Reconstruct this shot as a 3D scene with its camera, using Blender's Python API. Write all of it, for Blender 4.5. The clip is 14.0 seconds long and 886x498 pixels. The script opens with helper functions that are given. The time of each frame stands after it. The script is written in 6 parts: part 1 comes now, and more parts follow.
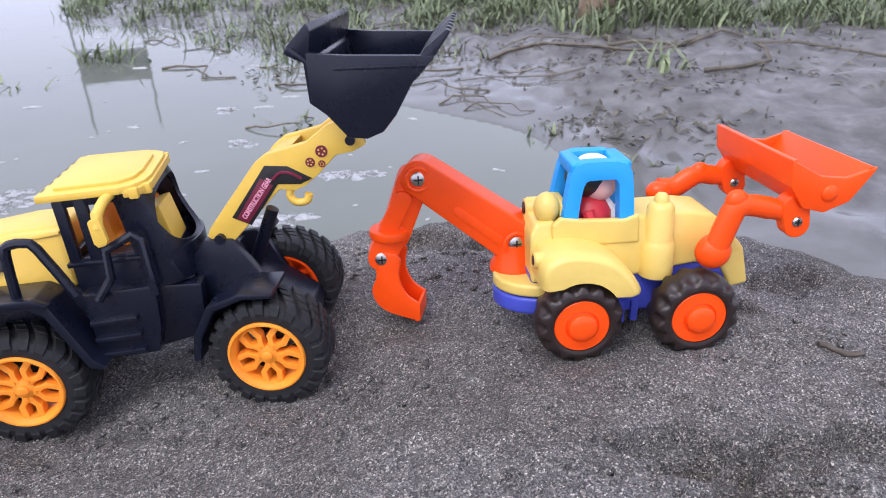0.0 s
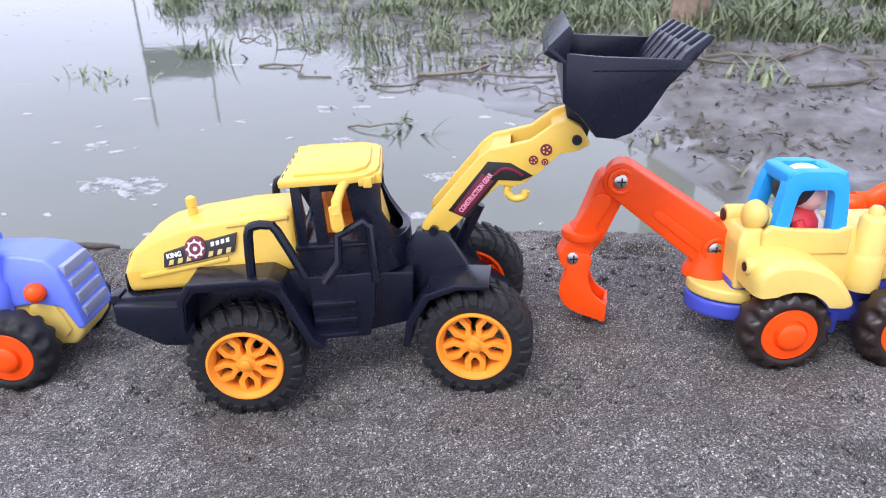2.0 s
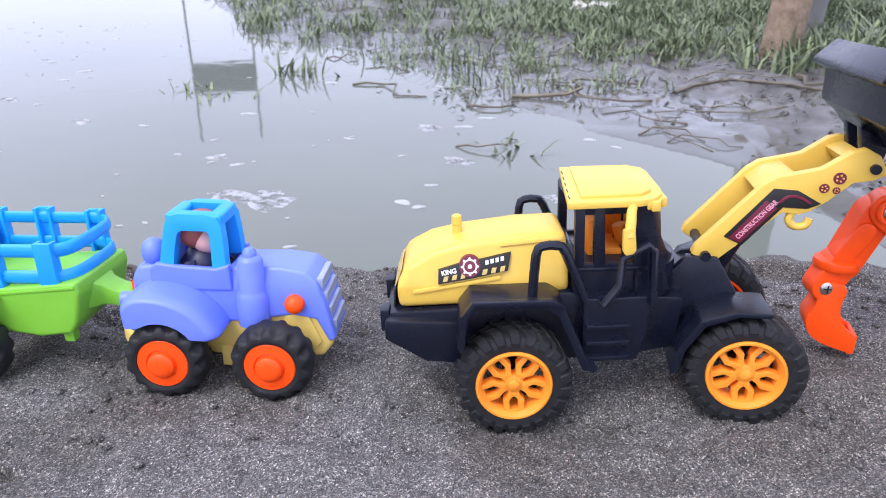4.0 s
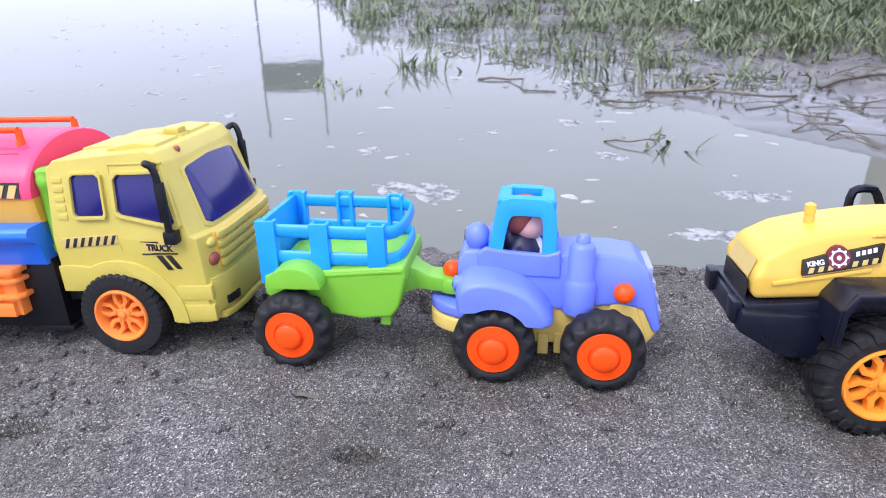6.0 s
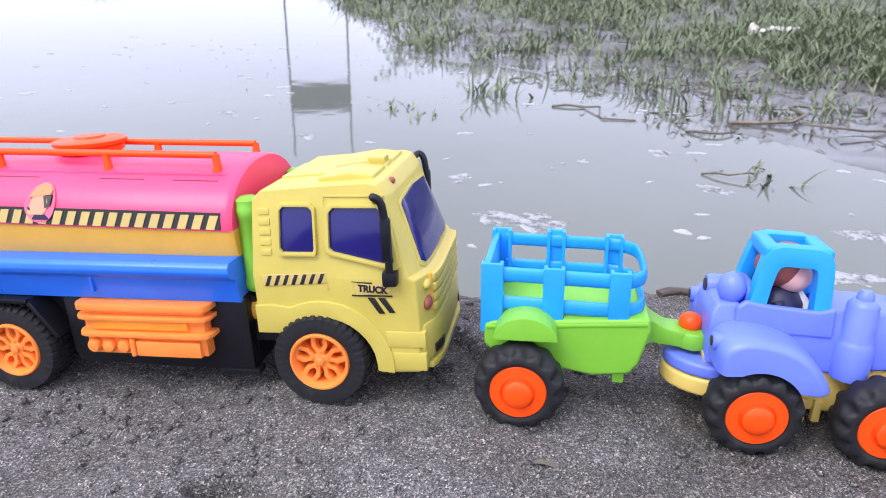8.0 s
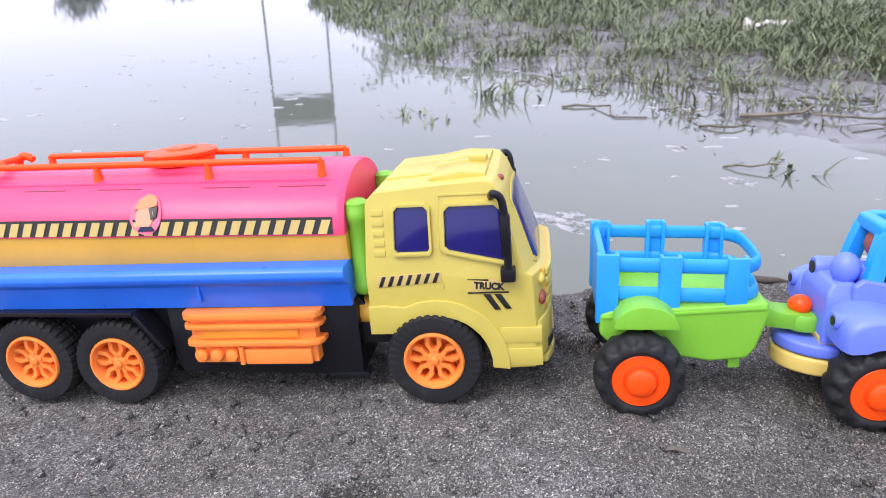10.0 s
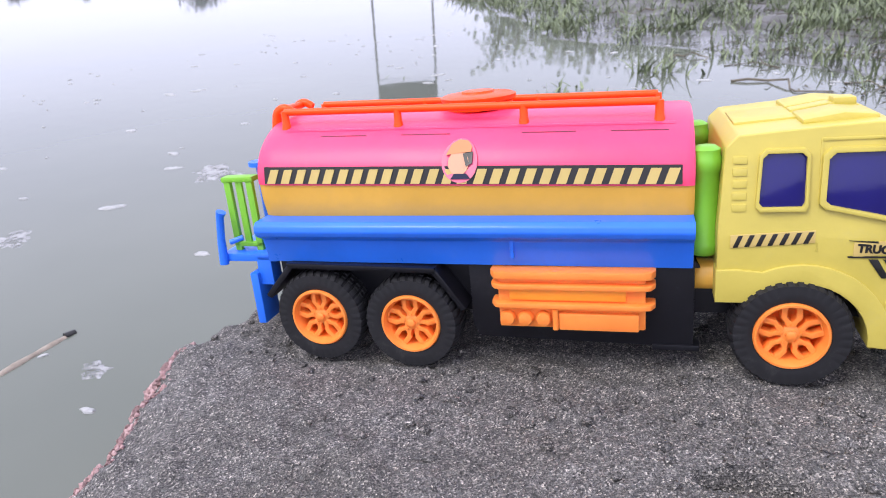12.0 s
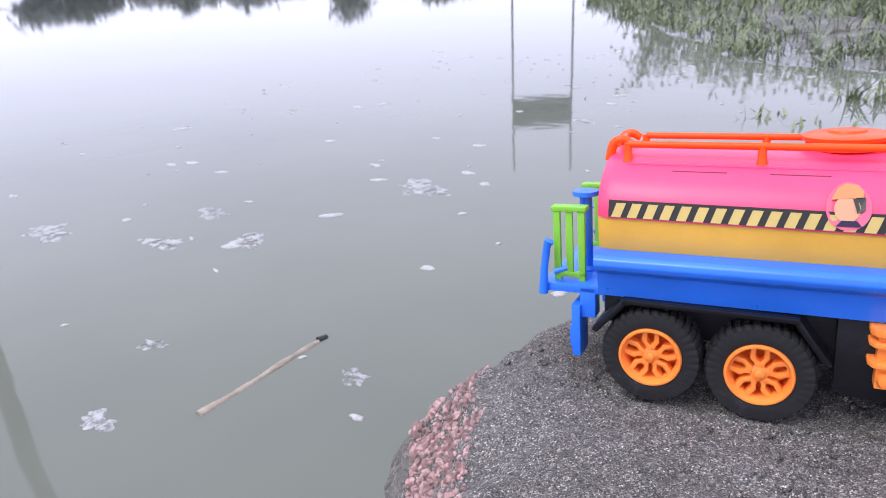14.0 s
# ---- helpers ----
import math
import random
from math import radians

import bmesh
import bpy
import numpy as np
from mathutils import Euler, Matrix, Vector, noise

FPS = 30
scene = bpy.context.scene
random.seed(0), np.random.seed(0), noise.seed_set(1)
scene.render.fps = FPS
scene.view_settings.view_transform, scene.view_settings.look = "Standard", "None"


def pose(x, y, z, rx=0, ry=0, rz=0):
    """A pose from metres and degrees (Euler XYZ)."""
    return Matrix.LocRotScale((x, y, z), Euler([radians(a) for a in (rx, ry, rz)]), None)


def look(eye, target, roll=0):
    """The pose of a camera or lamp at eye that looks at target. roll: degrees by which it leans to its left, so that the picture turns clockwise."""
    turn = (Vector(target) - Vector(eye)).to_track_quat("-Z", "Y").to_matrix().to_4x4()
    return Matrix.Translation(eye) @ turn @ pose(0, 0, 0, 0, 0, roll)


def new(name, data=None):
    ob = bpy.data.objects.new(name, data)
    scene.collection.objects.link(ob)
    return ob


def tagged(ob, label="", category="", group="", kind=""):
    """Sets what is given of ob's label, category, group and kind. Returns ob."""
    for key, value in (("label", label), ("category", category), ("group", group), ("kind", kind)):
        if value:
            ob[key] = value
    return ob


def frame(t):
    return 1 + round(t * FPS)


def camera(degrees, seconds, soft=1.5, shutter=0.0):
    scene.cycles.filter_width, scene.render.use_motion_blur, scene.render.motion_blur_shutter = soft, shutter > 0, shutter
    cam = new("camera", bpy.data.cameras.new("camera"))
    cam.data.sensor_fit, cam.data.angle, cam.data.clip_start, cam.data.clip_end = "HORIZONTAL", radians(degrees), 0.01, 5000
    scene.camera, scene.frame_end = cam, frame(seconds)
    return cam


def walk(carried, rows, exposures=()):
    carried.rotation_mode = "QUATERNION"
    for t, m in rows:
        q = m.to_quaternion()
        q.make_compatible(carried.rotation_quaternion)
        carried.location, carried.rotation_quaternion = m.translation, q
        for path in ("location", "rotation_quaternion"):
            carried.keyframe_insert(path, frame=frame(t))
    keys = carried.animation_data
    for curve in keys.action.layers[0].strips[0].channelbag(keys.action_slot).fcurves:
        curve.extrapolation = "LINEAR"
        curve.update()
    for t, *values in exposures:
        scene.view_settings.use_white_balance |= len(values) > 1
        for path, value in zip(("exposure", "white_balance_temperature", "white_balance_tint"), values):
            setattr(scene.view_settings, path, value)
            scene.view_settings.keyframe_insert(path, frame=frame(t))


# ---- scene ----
cam = camera(66.5, 14.0, soft=1.0)
cam.data.dof.use_dof, cam.data.dof.focus_distance, cam.data.dof.aperture_fstop = True, 0.325, 26.0
PATH = [
    (0.0, (0.0, 0.0, 0.22), (0.0, 0.352, 0.0299), 0.0),
    (0.5, (-0.0137, 0.0065, 0.2211), (-0.0162, 0.3593, 0.0326), -0.53),
    (1.0, (-0.0342, -0.0001, 0.2139), (-0.047, 0.3509, 0.0224), -0.25),
    (1.5, (-0.0595, -0.0076, 0.2154), (-0.0795, 0.3441, 0.0259), 0.34),
    (2.0, (-0.0834, -0.013, 0.2192), (-0.1091, 0.3396, 0.0321), 0.94),
    (4.5, (-0.2414, -0.0297, 0.2165), (-0.2945, 0.3256, 0.0405), 1.23),
    (5.0, (-0.2798, -0.0353, 0.2141), (-0.3421, 0.3188, 0.0388), 0.91),
    (5.5, (-0.3165, -0.0411, 0.2093), (-0.3869, 0.3118, 0.0346), 0.37),
    (6.0, (-0.3506, -0.0462, 0.2061), (-0.4297, 0.303, 0.0277), 0.2),
    (6.5, (-0.3914, -0.0414, 0.2078), (-0.4819, 0.3063, 0.032), 0.74),
    (7.0, (-0.4206, -0.0364, 0.1966), (-0.5081, 0.3132, 0.023), 1.43),
    (7.5, (-0.4494, -0.0323, 0.1988), (-0.5403, 0.3187, 0.0299), 1.5),
    (10.0, (-0.5302, -0.0542, 0.1946), (-0.6155, 0.3012, 0.0321), -0.93),
    (10.5, (-0.5609, -0.05, 0.1895), (-0.654, 0.3031, 0.0263), -1.58),
    (11.0, (-0.5858, -0.0505, 0.1791), (-0.6918, 0.2957, 0.0089), -0.78),
    (11.5, (-0.619, -0.0543, 0.1682), (-0.7421, 0.2851, -0.0039), -1.49),
    (12.0, (-0.6514, -0.059, 0.1668), (-0.79, 0.2765, -0.0012), -2.84),
    (12.5, (-0.6763, -0.0668, 0.1631), (-0.8308, 0.2608, -0.0067), -4.19),
    (13.0, (-0.702, -0.0765, 0.1617), (-0.8678, 0.247, -0.0051), -4.52),
    (13.5, (-0.7306, -0.089, 0.1659), (-0.9133, 0.2271, 0.0024), -4.3),
    (14.0, (-0.7592, -0.0986, 0.1782), (-0.9625, 0.2081, 0.0212), -3.25),
]
walk(cam, [(t, look(eye, target, roll)) for t, eye, target, roll in PATH], [(0.0, 0.40, 6430, 10), (1.5, 0.60, 6430, 10), (5.0, 0.60, 6280, 10), (7.5, 0.60, 6400, 10), (11.0, 0.50, 6640, 10), (14.0, 0.44, 6600, 10)])

# ---- light: bright overcast sky, weak wide sun behind thin cloud ----
SUN_ELEVATION, SUN_AZIMUTH = radians(56), radians(-145)
world = bpy.data.worlds.new("overcast_sky")
scene.world = world
world.use_nodes = True
wn = world.node_tree
wn.nodes.clear()
w_out = wn.nodes.new("ShaderNodeOutputWorld")
w_bg = wn.nodes.new("ShaderNodeBackground")
w_sky = wn.nodes.new("ShaderNodeTexSky")
w_sky.sky_type = "NISHITA"
w_sky.sun_disc = False
w_sky.sun_elevation, w_sky.sun_rotation = SUN_ELEVATION, SUN_AZIMUTH
w_sky.dust_density, w_sky.air_density, w_sky.ozone_density = 6.0, 1.0, 1.0
w_mix = wn.nodes.new("ShaderNodeMixRGB")
w_mix.inputs["Fac"].default_value = 0.84
w_mix.inputs["Color2"].default_value = (9.9, 10.2, 13.5, 1)
wn.links.new(w_sky.outputs["Color"], w_mix.inputs["Color1"])
wn.links.new(w_mix.outputs["Color"], w_bg.inputs["Color"])
w_bg.inputs["Strength"].default_value = 0.115
wn.links.new(w_bg.outputs["Background"], w_out.inputs["Surface"])

sun = new("sun", bpy.data.lights.new("sun", "SUN"))
sun.data.energy, sun.data.angle, sun.data.color = 1.5, radians(30), (1.0, 0.985, 0.97)
SUN_WAY = Vector((math.sin(SUN_AZIMUTH) * math.cos(SUN_ELEVATION), math.cos(SUN_AZIMUTH) * math.cos(SUN_ELEVATION), math.sin(SUN_ELEVATION)))
sun.matrix_world = look(SUN_WAY * 30, (0, 0, 0))

# ---- materials ----
def node_material(name):
    m = bpy.data.materials.new(name)
    m.use_nodes = True
    nt = m.node_tree
    return m, nt, nt.nodes["Principled BSDF"]


def noise_node(nt, scale, detail=4.0, rough=0.6, coords="Object"):
    tc = nt.nodes.new("ShaderNodeTexCoord")
    n = nt.nodes.new("ShaderNodeTexNoise")
    n.inputs["Scale"].default_value, n.inputs["Detail"].default_value, n.inputs["Roughness"].default_value = scale, detail, rough
    nt.links.new(tc.outputs[coords], n.inputs["Vector"])
    return n


def ramp_node(nt, source, stops):
    r = nt.nodes.new("ShaderNodeValToRGB")
    while len(r.color_ramp.elements) < len(stops):
        r.color_ramp.elements.new(0.5)
    for e, (p, c) in zip(r.color_ramp.elements, stops):
        e.position, e.color = p, (*c, 1)
    nt.links.new(source, r.inputs["Fac"])
    return r


def mix_node(nt, mode, fac, a, b):
    m = nt.nodes.new("ShaderNodeMixRGB")
    m.blend_type = mode
    for socket, value in (("Fac", fac), ("Color1", a), ("Color2", b)):
        if isinstance(value, (int, float)):
            m.inputs[socket].default_value = value
        elif isinstance(value, tuple):
            m.inputs[socket].default_value = (*value, 1)
        else:
            nt.links.new(value, m.inputs[socket])
    return m.outputs["Color"]


def bump_node(nt, height, strength, distance):
    b = nt.nodes.new("ShaderNodeBump")
    b.inputs["Strength"].default_value, b.inputs["Distance"].default_value = strength, distance
    nt.links.new(height, b.inputs["Height"])
    return b.outputs["Normal"]


def plastic(name, color, rough=0.42, dust=0.16, metal=0.0, subsurface=0.0, wear=(0.34, 0.33, 0.31), spec=0.5):
    """Moulded plastic: slight mottling, dusty smears and a fine skin texture."""
    m, nt, p = node_material(name)
    big = noise_node(nt, 26.0, 5.0, 0.65)
    fine = noise_node(nt, 420.0, 3.0, 0.6)
    shade = ramp_node(nt, big.outputs["Fac"], [(0.25, (0.86, 0.86, 0.86)), (0.75, (1.06, 1.06, 1.06))])
    base = mix_node(nt, "MULTIPLY", 1.0, color, shade.outputs["Color"])
    smear = noise_node(nt, 55.0, 8.0, 0.75)
    mask = ramp_node(nt, smear.outputs["Fac"], [(0.56, (0, 0, 0)), (0.74, (dust, dust, dust))])
    base = mix_node(nt, "MIX", mask.outputs["Color"], base, wear)
    nt.links.new(base, p.inputs["Base Color"])
    r = ramp_node(nt, big.outputs["Fac"], [(0.2, (rough - 0.07,) * 3), (0.8, (rough + 0.1,) * 3)])
    nt.links.new(r.outputs["Color"], p.inputs["Roughness"])
    p.inputs["Metallic"].default_value = metal
    p.inputs["Specular IOR Level"].default_value = spec
    if subsurface:
        p.inputs["Subsurface Weight"].default_value = subsurface
        p.inputs["Subsurface Radius"].default_value = (1, 0.8, 0.5)
        p.inputs["Subsurface Scale"].default_value = 0.003
    nt.links.new(bump_node(nt, fine.outputs["Fac"], 0.10, 0.0004), p.inputs["Normal"])
    return m


YELLOW_TRUCK = plastic("yellow_truck_plastic", (0.58, 0.475, 0.09), 0.40, 0.10)
YELLOW_LOADER = plastic("yellow_loader_plastic", (0.78, 0.505, 0.08), 0.36, 0.10)
YELLOW_TANK = plastic("amber_tank_plastic", (0.80, 0.43, 0.06), 0.42, 0.06)
YELLOW_PALE = plastic("pale_yellow_plastic", (0.79, 0.575, 0.15), 0.36, 0.05)
PINK = plastic("pink_plastic", (0.94, 0.058, 0.17), 0.38, 0.04)
BLUE = plastic("royal_blue_plastic", (0.022, 0.175, 0.84), 0.30, 0.06)
SKY_BLUE = plastic("sky_blue_plastic", (0.014, 0.33, 0.88), 0.38, 0.03)
PERIWINKLE = plastic("periwinkle_plastic", (0.155, 0.225, 0.86), 0.40, 0.04)
NAVY_BLUE = plastic("deep_blue_plastic", (0.06, 0.08, 0.50), 0.40, 0.05)
LIME = plastic("lime_plastic", (0.205, 0.53, 0.04), 0.40, 0.05)
ORANGE = plastic("orange_plastic", (1.0, 0.275, 0.05), 0.40, 0.03, spec=0.45, subsurface=0.2)
AMBER_RIM = plastic("amber_rim_plastic", (0.98, 0.32, 0.03), 0.40, 0.03, spec=0.4, subsurface=0.25)
RED_ORANGE = plastic("red_orange_plastic", (1.0, 0.085, 0.006), 0.33, 0.015, spec=0.3)
BLACK = plastic("black_plastic", (0.007, 0.007, 0.010), 0.38, 0.16, wear=(0.07, 0.07, 0.08), spec=0.3)
NAVY = plastic("blue_black_plastic", (0.006, 0.008, 0.018), 0.27, 0.18, wear=(0.06, 0.06, 0.075), spec=0.4)
RUBBER = plastic("tyre_rubber", (0.014, 0.014, 0.016), 0.58, 0.34, wear=(0.10, 0.098, 0.095), spec=0.35)
RUBBER_BROWN = plastic("brown_black_tyre", (0.022, 0.013, 0.011), 0.42, 0.16, wear=(0.09, 0.08, 0.075))
CREAM = plastic("cream_print", (0.60, 0.445, 0.145), 0.40, 0.05)
INK = plastic("black_print_and_slots", (0.012, 0.011, 0.010), 0.40, 0.05)
MAROON = plastic("maroon_print_and_slots", (0.16, 0.012, 0.035), 0.36, 0.04)
PINK_PRINT = plastic("pink_print", (0.72, 0.10, 0.20), 0.40, 0.03)
ROSE_PRINT = plastic("rose_print", (0.82, 0.36, 0.46), 0.40, 0.02)
WHITE_PRINT = plastic("white_print", (0.75, 0.72, 0.70), 0.45, 0.04)
SILVER_GREY = plastic("silver_grey_paint", (0.30, 0.34, 0.48), 0.30, 0.04)
STEEL = plastic("screw_steel", (0.55, 0.53, 0.50), 0.28, 0.10, metal=1.0)
GLASS_BLUE = plastic("dark_blue_window_plastic", (0.012, 0.010, 0.14), 0.12, 0.02)
DOLL_RED = plastic("painted_red", (0.55, 0.02, 0.03), 0.45, 0.03)
DOLL_NAVY = plastic("painted_navy", (0.012, 0.012, 0.05), 0.45, 0.03)
DOLL_BROWN = plastic("painted_brown", (0.30, 0.075, 0.05), 0.45, 0.03)
TAN_PRINT = plastic("tan_print", (0.62, 0.30, 0.17), 0.40, 0.03)
RUST_PRINT = plastic("rust_print", (0.62, 0.22, 0.08), 0.40, 0.03)
DOLL_PINK = plastic("painted_pale_pink", (0.75, 0.42, 0.36), 0.45, 0.03)


def make_ground_material():
    """Grey river sand near, wet grey mud on the far bank."""
    m, nt, p = node_material("grey_river_sand")
    grain = noise_node(nt, 1300.0, 2.0, 0.7)
    mid = noise_node(nt, 130.0, 5.0, 0.7)
    big = noise_node(nt, 9.0, 6.0, 0.6)
    vor = nt.nodes.new("ShaderNodeTexVoronoi")
    vor.inputs["Scale"].default_value = 1150.0
    tc = nt.nodes.new("ShaderNodeTexCoord")
    nt.links.new(tc.outputs["Object"], vor.inputs["Vector"])
    col = ramp_node(nt, grain.outputs["Fac"], [(0.30, (0.038, 0.038, 0.039)), (0.50, (0.138, 0.134, 0.131)), (0.70, (0.315, 0.306, 0.297))])
    bw = ramp_node(nt, vor.outputs["Color"], [(0.18, (0.40, 0.40, 0.40)), (0.42, (0.90, 0.90, 0.90)), (0.62, (1.20, 1.18, 1.15)), (0.73, (1.6, 1.54, 1.46)), (0.84, (3.4, 3.25, 3.05))])
    c = mix_node(nt, "MULTIPLY", 0.85, col.outputs["Color"], bw.outputs["Color"])
    blot = ramp_node(nt, mid.outputs["Fac"], [(0.3, (0.60, 0.59, 0.58)), (0.7, (1.25, 1.24, 1.23))])
    c = mix_node(nt, "MULTIPLY", 0.8, c, blot.outputs["Color"])
    damp = ramp_node(nt, big.outputs["Fac"], [(0.36, (0.66, 0.63, 0.59)), (0.50, (0.95, 0.94, 0.92)), (0.66, (1.18, 1.18, 1.19))])
    c = mix_node(nt, "MULTIPLY", 0.9, c, damp.outputs["Color"])
    # mud: smoother, paler grey, below the sand's level on the far bank
    mudn = noise_node(nt, 14.0, 8.0, 0.65)
    mudc = ramp_node(nt, mudn.outputs["Fac"], [(0.3, (0.050, 0.046, 0.042)), (0.52, (0.120, 0.116, 0.113)), (0.72, (0.180, 0.176, 0.172))])
    far = nt.nodes.new("ShaderNodeAttribute")
    far.attribute_name = "mud"
    wet = nt.nodes.new("ShaderNodeAttribute")
    wet.attribute_name = "wet"
    soaked = mix_node(nt, "MIX", wet.outputs["Fac"], mudc.outputs["Color"], (0.108, 0.110, 0.100))
    c = mix_node(nt, "MIX", far.outputs["Fac"], c, soaked)
    nt.links.new(c, p.inputs["Base Color"])
    # a film of water on the lowest mud
    film = nt.nodes.new("ShaderNodeMath")
    film.operation = "ADD"
    nt.links.new(wet.outputs["Fac"], film.inputs[0])
    nt.links.new(mudn.outputs["Fac"], film.inputs[1])
    gloss = ramp_node(nt, film.outputs["Value"], [(0.52, (0.62, 0.62, 0.62)), (0.80, (0.26, 0.26, 0.26)), (1.0, (0.09, 0.09, 0.09))])
    rr = mix_node(nt, "MIX", far.outputs["Fac"], (0.9, 0.9, 0.9), gloss.outputs["Color"])
    nt.links.new(rr, p.inputs["Roughness"])
    pits = mix_node(nt, "MIX", 0.5, grain.outputs["Fac"], vor.outputs["Distance"])
    relief = mix_node(nt, "ADD", 0.6, pits, mid.outputs["Fac"])
    smooth_mud = mix_node(nt, "MULTIPLY", 1.0, mudn.outputs["Fac"], (0.30, 0.30, 0.30))
    relief = mix_node(nt, "MIX", far.outputs["Fac"], relief, smooth_mud)
    nt.links.new(bump_node(nt, relief, 1.0, 0.0022), p.inputs["Normal"])
    return m


def make_water_material():
    """Turbid grey-green pond water with a faint ripple."""
    m, nt, p = node_material("turbid_pond_water")
    big = noise_node(nt, 1.3, 4.0, 0.6)
    c = ramp_node(nt, big.outputs["Fac"], [(0.3, (0.118, 0.130, 0.108)), (0.7, (0.152, 0.163, 0.136))])
    nt.links.new(c.outputs["Color"], p.inputs["Base Color"])
    p.inputs["Roughness"].default_value = 0.035
    p.inputs["IOR"].default_value = 1.36
    ripple = noise_node(nt, 16.0, 2.0, 0.45)
    nt.links.new(bump_node(nt, ripple.outputs["Fac"], 0.05, 0.004), p.inputs["Normal"])
    return m


def natural(name, dark, light, scale=60.0, rough=0.7, per_island=False, relief=0.3):
    m, nt, p = node_material(name)
    n = noise_node(nt, scale, 6.0, 0.65)
    c = ramp_node(nt, n.outputs["Fac"], [(0.28, dark), (0.72, light)]).outputs["Color"]
    if per_island:
        g = nt.nodes.new("ShaderNodeNewGeometry")
        v = ramp_node(nt, g.outputs["Random Per Island"], [(0.0, (0.62, 0.62, 0.62)), (0.6, (1.0, 1.0, 1.0)), (1.0, (1.4, 1.38, 1.25))])
        c = mix_node(nt, "MULTIPLY", 1.0, c, v.outputs["Color"])
    nt.links.new(c, p.inputs["Base Color"])
    p.inputs["Roughness"].default_value = rough
    nt.links.new(bump_node(nt, n.outputs["Fac"], relief, 0.002), p.inputs["Normal"])
    return m


SAND = make_ground_material()
WATER = make_water_material()
GRAIN = natural("sand_grain", (0.06, 0.06, 0.06), (0.22, 0.215, 0.21), 500, 0.75, True)
GRASS = natural("bank_grass", (0.105, 0.135, 0.070), (0.22, 0.26, 0.145), 30, 0.6, True)
STRAW = natural("dead_stems", (0.075, 0.064, 0.048), (0.19, 0.165, 0.125), 50, 0.8, True)
BARK = natural("pale_bark", (0.13, 0.085, 0.055), (0.36, 0.27, 0.19), 40, 0.8)
BAMBOO = natural("floating_cane", (0.19, 0.155, 0.12), (0.38, 0.32, 0.26), 90, 0.6)
FOAM = natural("pond_scum", (0.26, 0.265, 0.26), (0.48, 0.48, 0.48), 160, 0.7, False, 0.5)


def make_froth_material():
    """Thin froth, broken by holes through which the water shows."""
    m, nt, p = node_material("thin_froth")
    n = noise_node(nt, 75.0, 6.0, 0.7)
    c = ramp_node(nt, n.outputs["Fac"], [(0.35, (0.27, 0.275, 0.27)), (0.65, (0.46, 0.46, 0.47))])
    nt.links.new(c.outputs["Color"], p.inputs["Base Color"])
    p.inputs["Roughness"].default_value = 0.75
    a = ramp_node(nt, n.outputs["Fac"], [(0.34, (0.0, 0.0, 0.0)), (0.54, (0.85, 0.85, 0.85))])
    nt.links.new(a.outputs["Color"], p.inputs["Alpha"])
    return m


FROTH = make_froth_material()
BRICK = natural("broken_red_brick", (0.24, 0.115, 0.11), (0.60, 0.42, 0.41), 160, 0.9, False, 0.8)
# far trees: foliage greyed and lightened, so the colour itself holds the haze
WOODS = natural("hazed_foliage", (0.10, 0.115, 0.115), (0.20, 0.22, 0.21), 3, 0.8, True)
CONCRETE = natural("weathered_concrete", (0.12, 0.12, 0.12), (0.25, 0.25, 0.24), 2, 0.85)
BOARD = natural("dark_board", (0.035, 0.037, 0.04), (0.07, 0.072, 0.075), 2, 0.8)
LITTER = natural("crumpled_white_film", (0.55, 0.52, 0.46), (0.82, 0.80, 0.76), 40, 0.5)

# ---- mesh helpers: measures of things in millimetres ----
MM = 0.001


def finish(bm, name, material, smooth=38):
    bmesh.ops.recalc_face_normals(bm, faces=bm.faces)
    me = bpy.data.meshes.new(name)
    bm.to_mesh(me)
    bm.free()
    me.materials.append(material)
    if smooth:
        me.shade_smooth()
        me.set_sharp_from_angle(angle=radians(smooth))
    return me


def part(name, bm, material, parent, label="", m=None, at=None, smooth=38):
    """Links a bmesh, drawn in millimetres in its thing's frame, as one mesh under a thing or a part."""
    if m is not None:
        bm.transform(m)
    bm.transform(Matrix.Scale(MM, 4))
    ob = new(name, finish(bm, name, material, smooth))
    ob.parent = parent
    if at is not None:
        ob.matrix_basis = at
    if label:
        ob["label"] = label
    return ob


def thing(name, m, label, category, group=""):
    ob = new(name)
    ob.empty_display_size = 0.02
    ob.matrix_world = m
    return tagged(ob, label, category, group)


def prism(pts, y0, y1, bevel=0.0, seg=2, bm=None):
    """A side outline of (x, z) run from y0 to y1."""
    own = bmesh.new()
    a = [own.verts.new((x, y0, z)) for x, z in pts]
    b = [own.verts.new((x, y1, z)) for x, z in pts]
    own.faces.new(a)
    own.faces.new(b[::-1])
    n = len(pts)
    for i in range(n):
        own.faces.new((a[i], b[i], b[(i + 1) % n], a[(i + 1) % n]))
    bmesh.ops.recalc_face_normals(own, faces=own.faces)
    if bevel:
        bmesh.ops.bevel(own, geom=list(own.edges), offset=bevel, segments=seg, profile=0.6, affect="EDGES", clamp_overlap=True)
    return join(bm, own)


def join(bm, own):
    if bm is None:
        return own
    tmp = bpy.data.meshes.new("tmp")
    own.to_mesh(tmp)
    own.free()
    bm.from_mesh(tmp)
    bpy.data.meshes.remove(tmp)
    return bm


def box(x0, x1, y0, y1, z0, z1, bevel=0.0, seg=2, bm=None):
    return prism([(x0, z0), (x1, z0), (x1, z1), (x0, z1)], y0, y1, bevel, seg, bm)


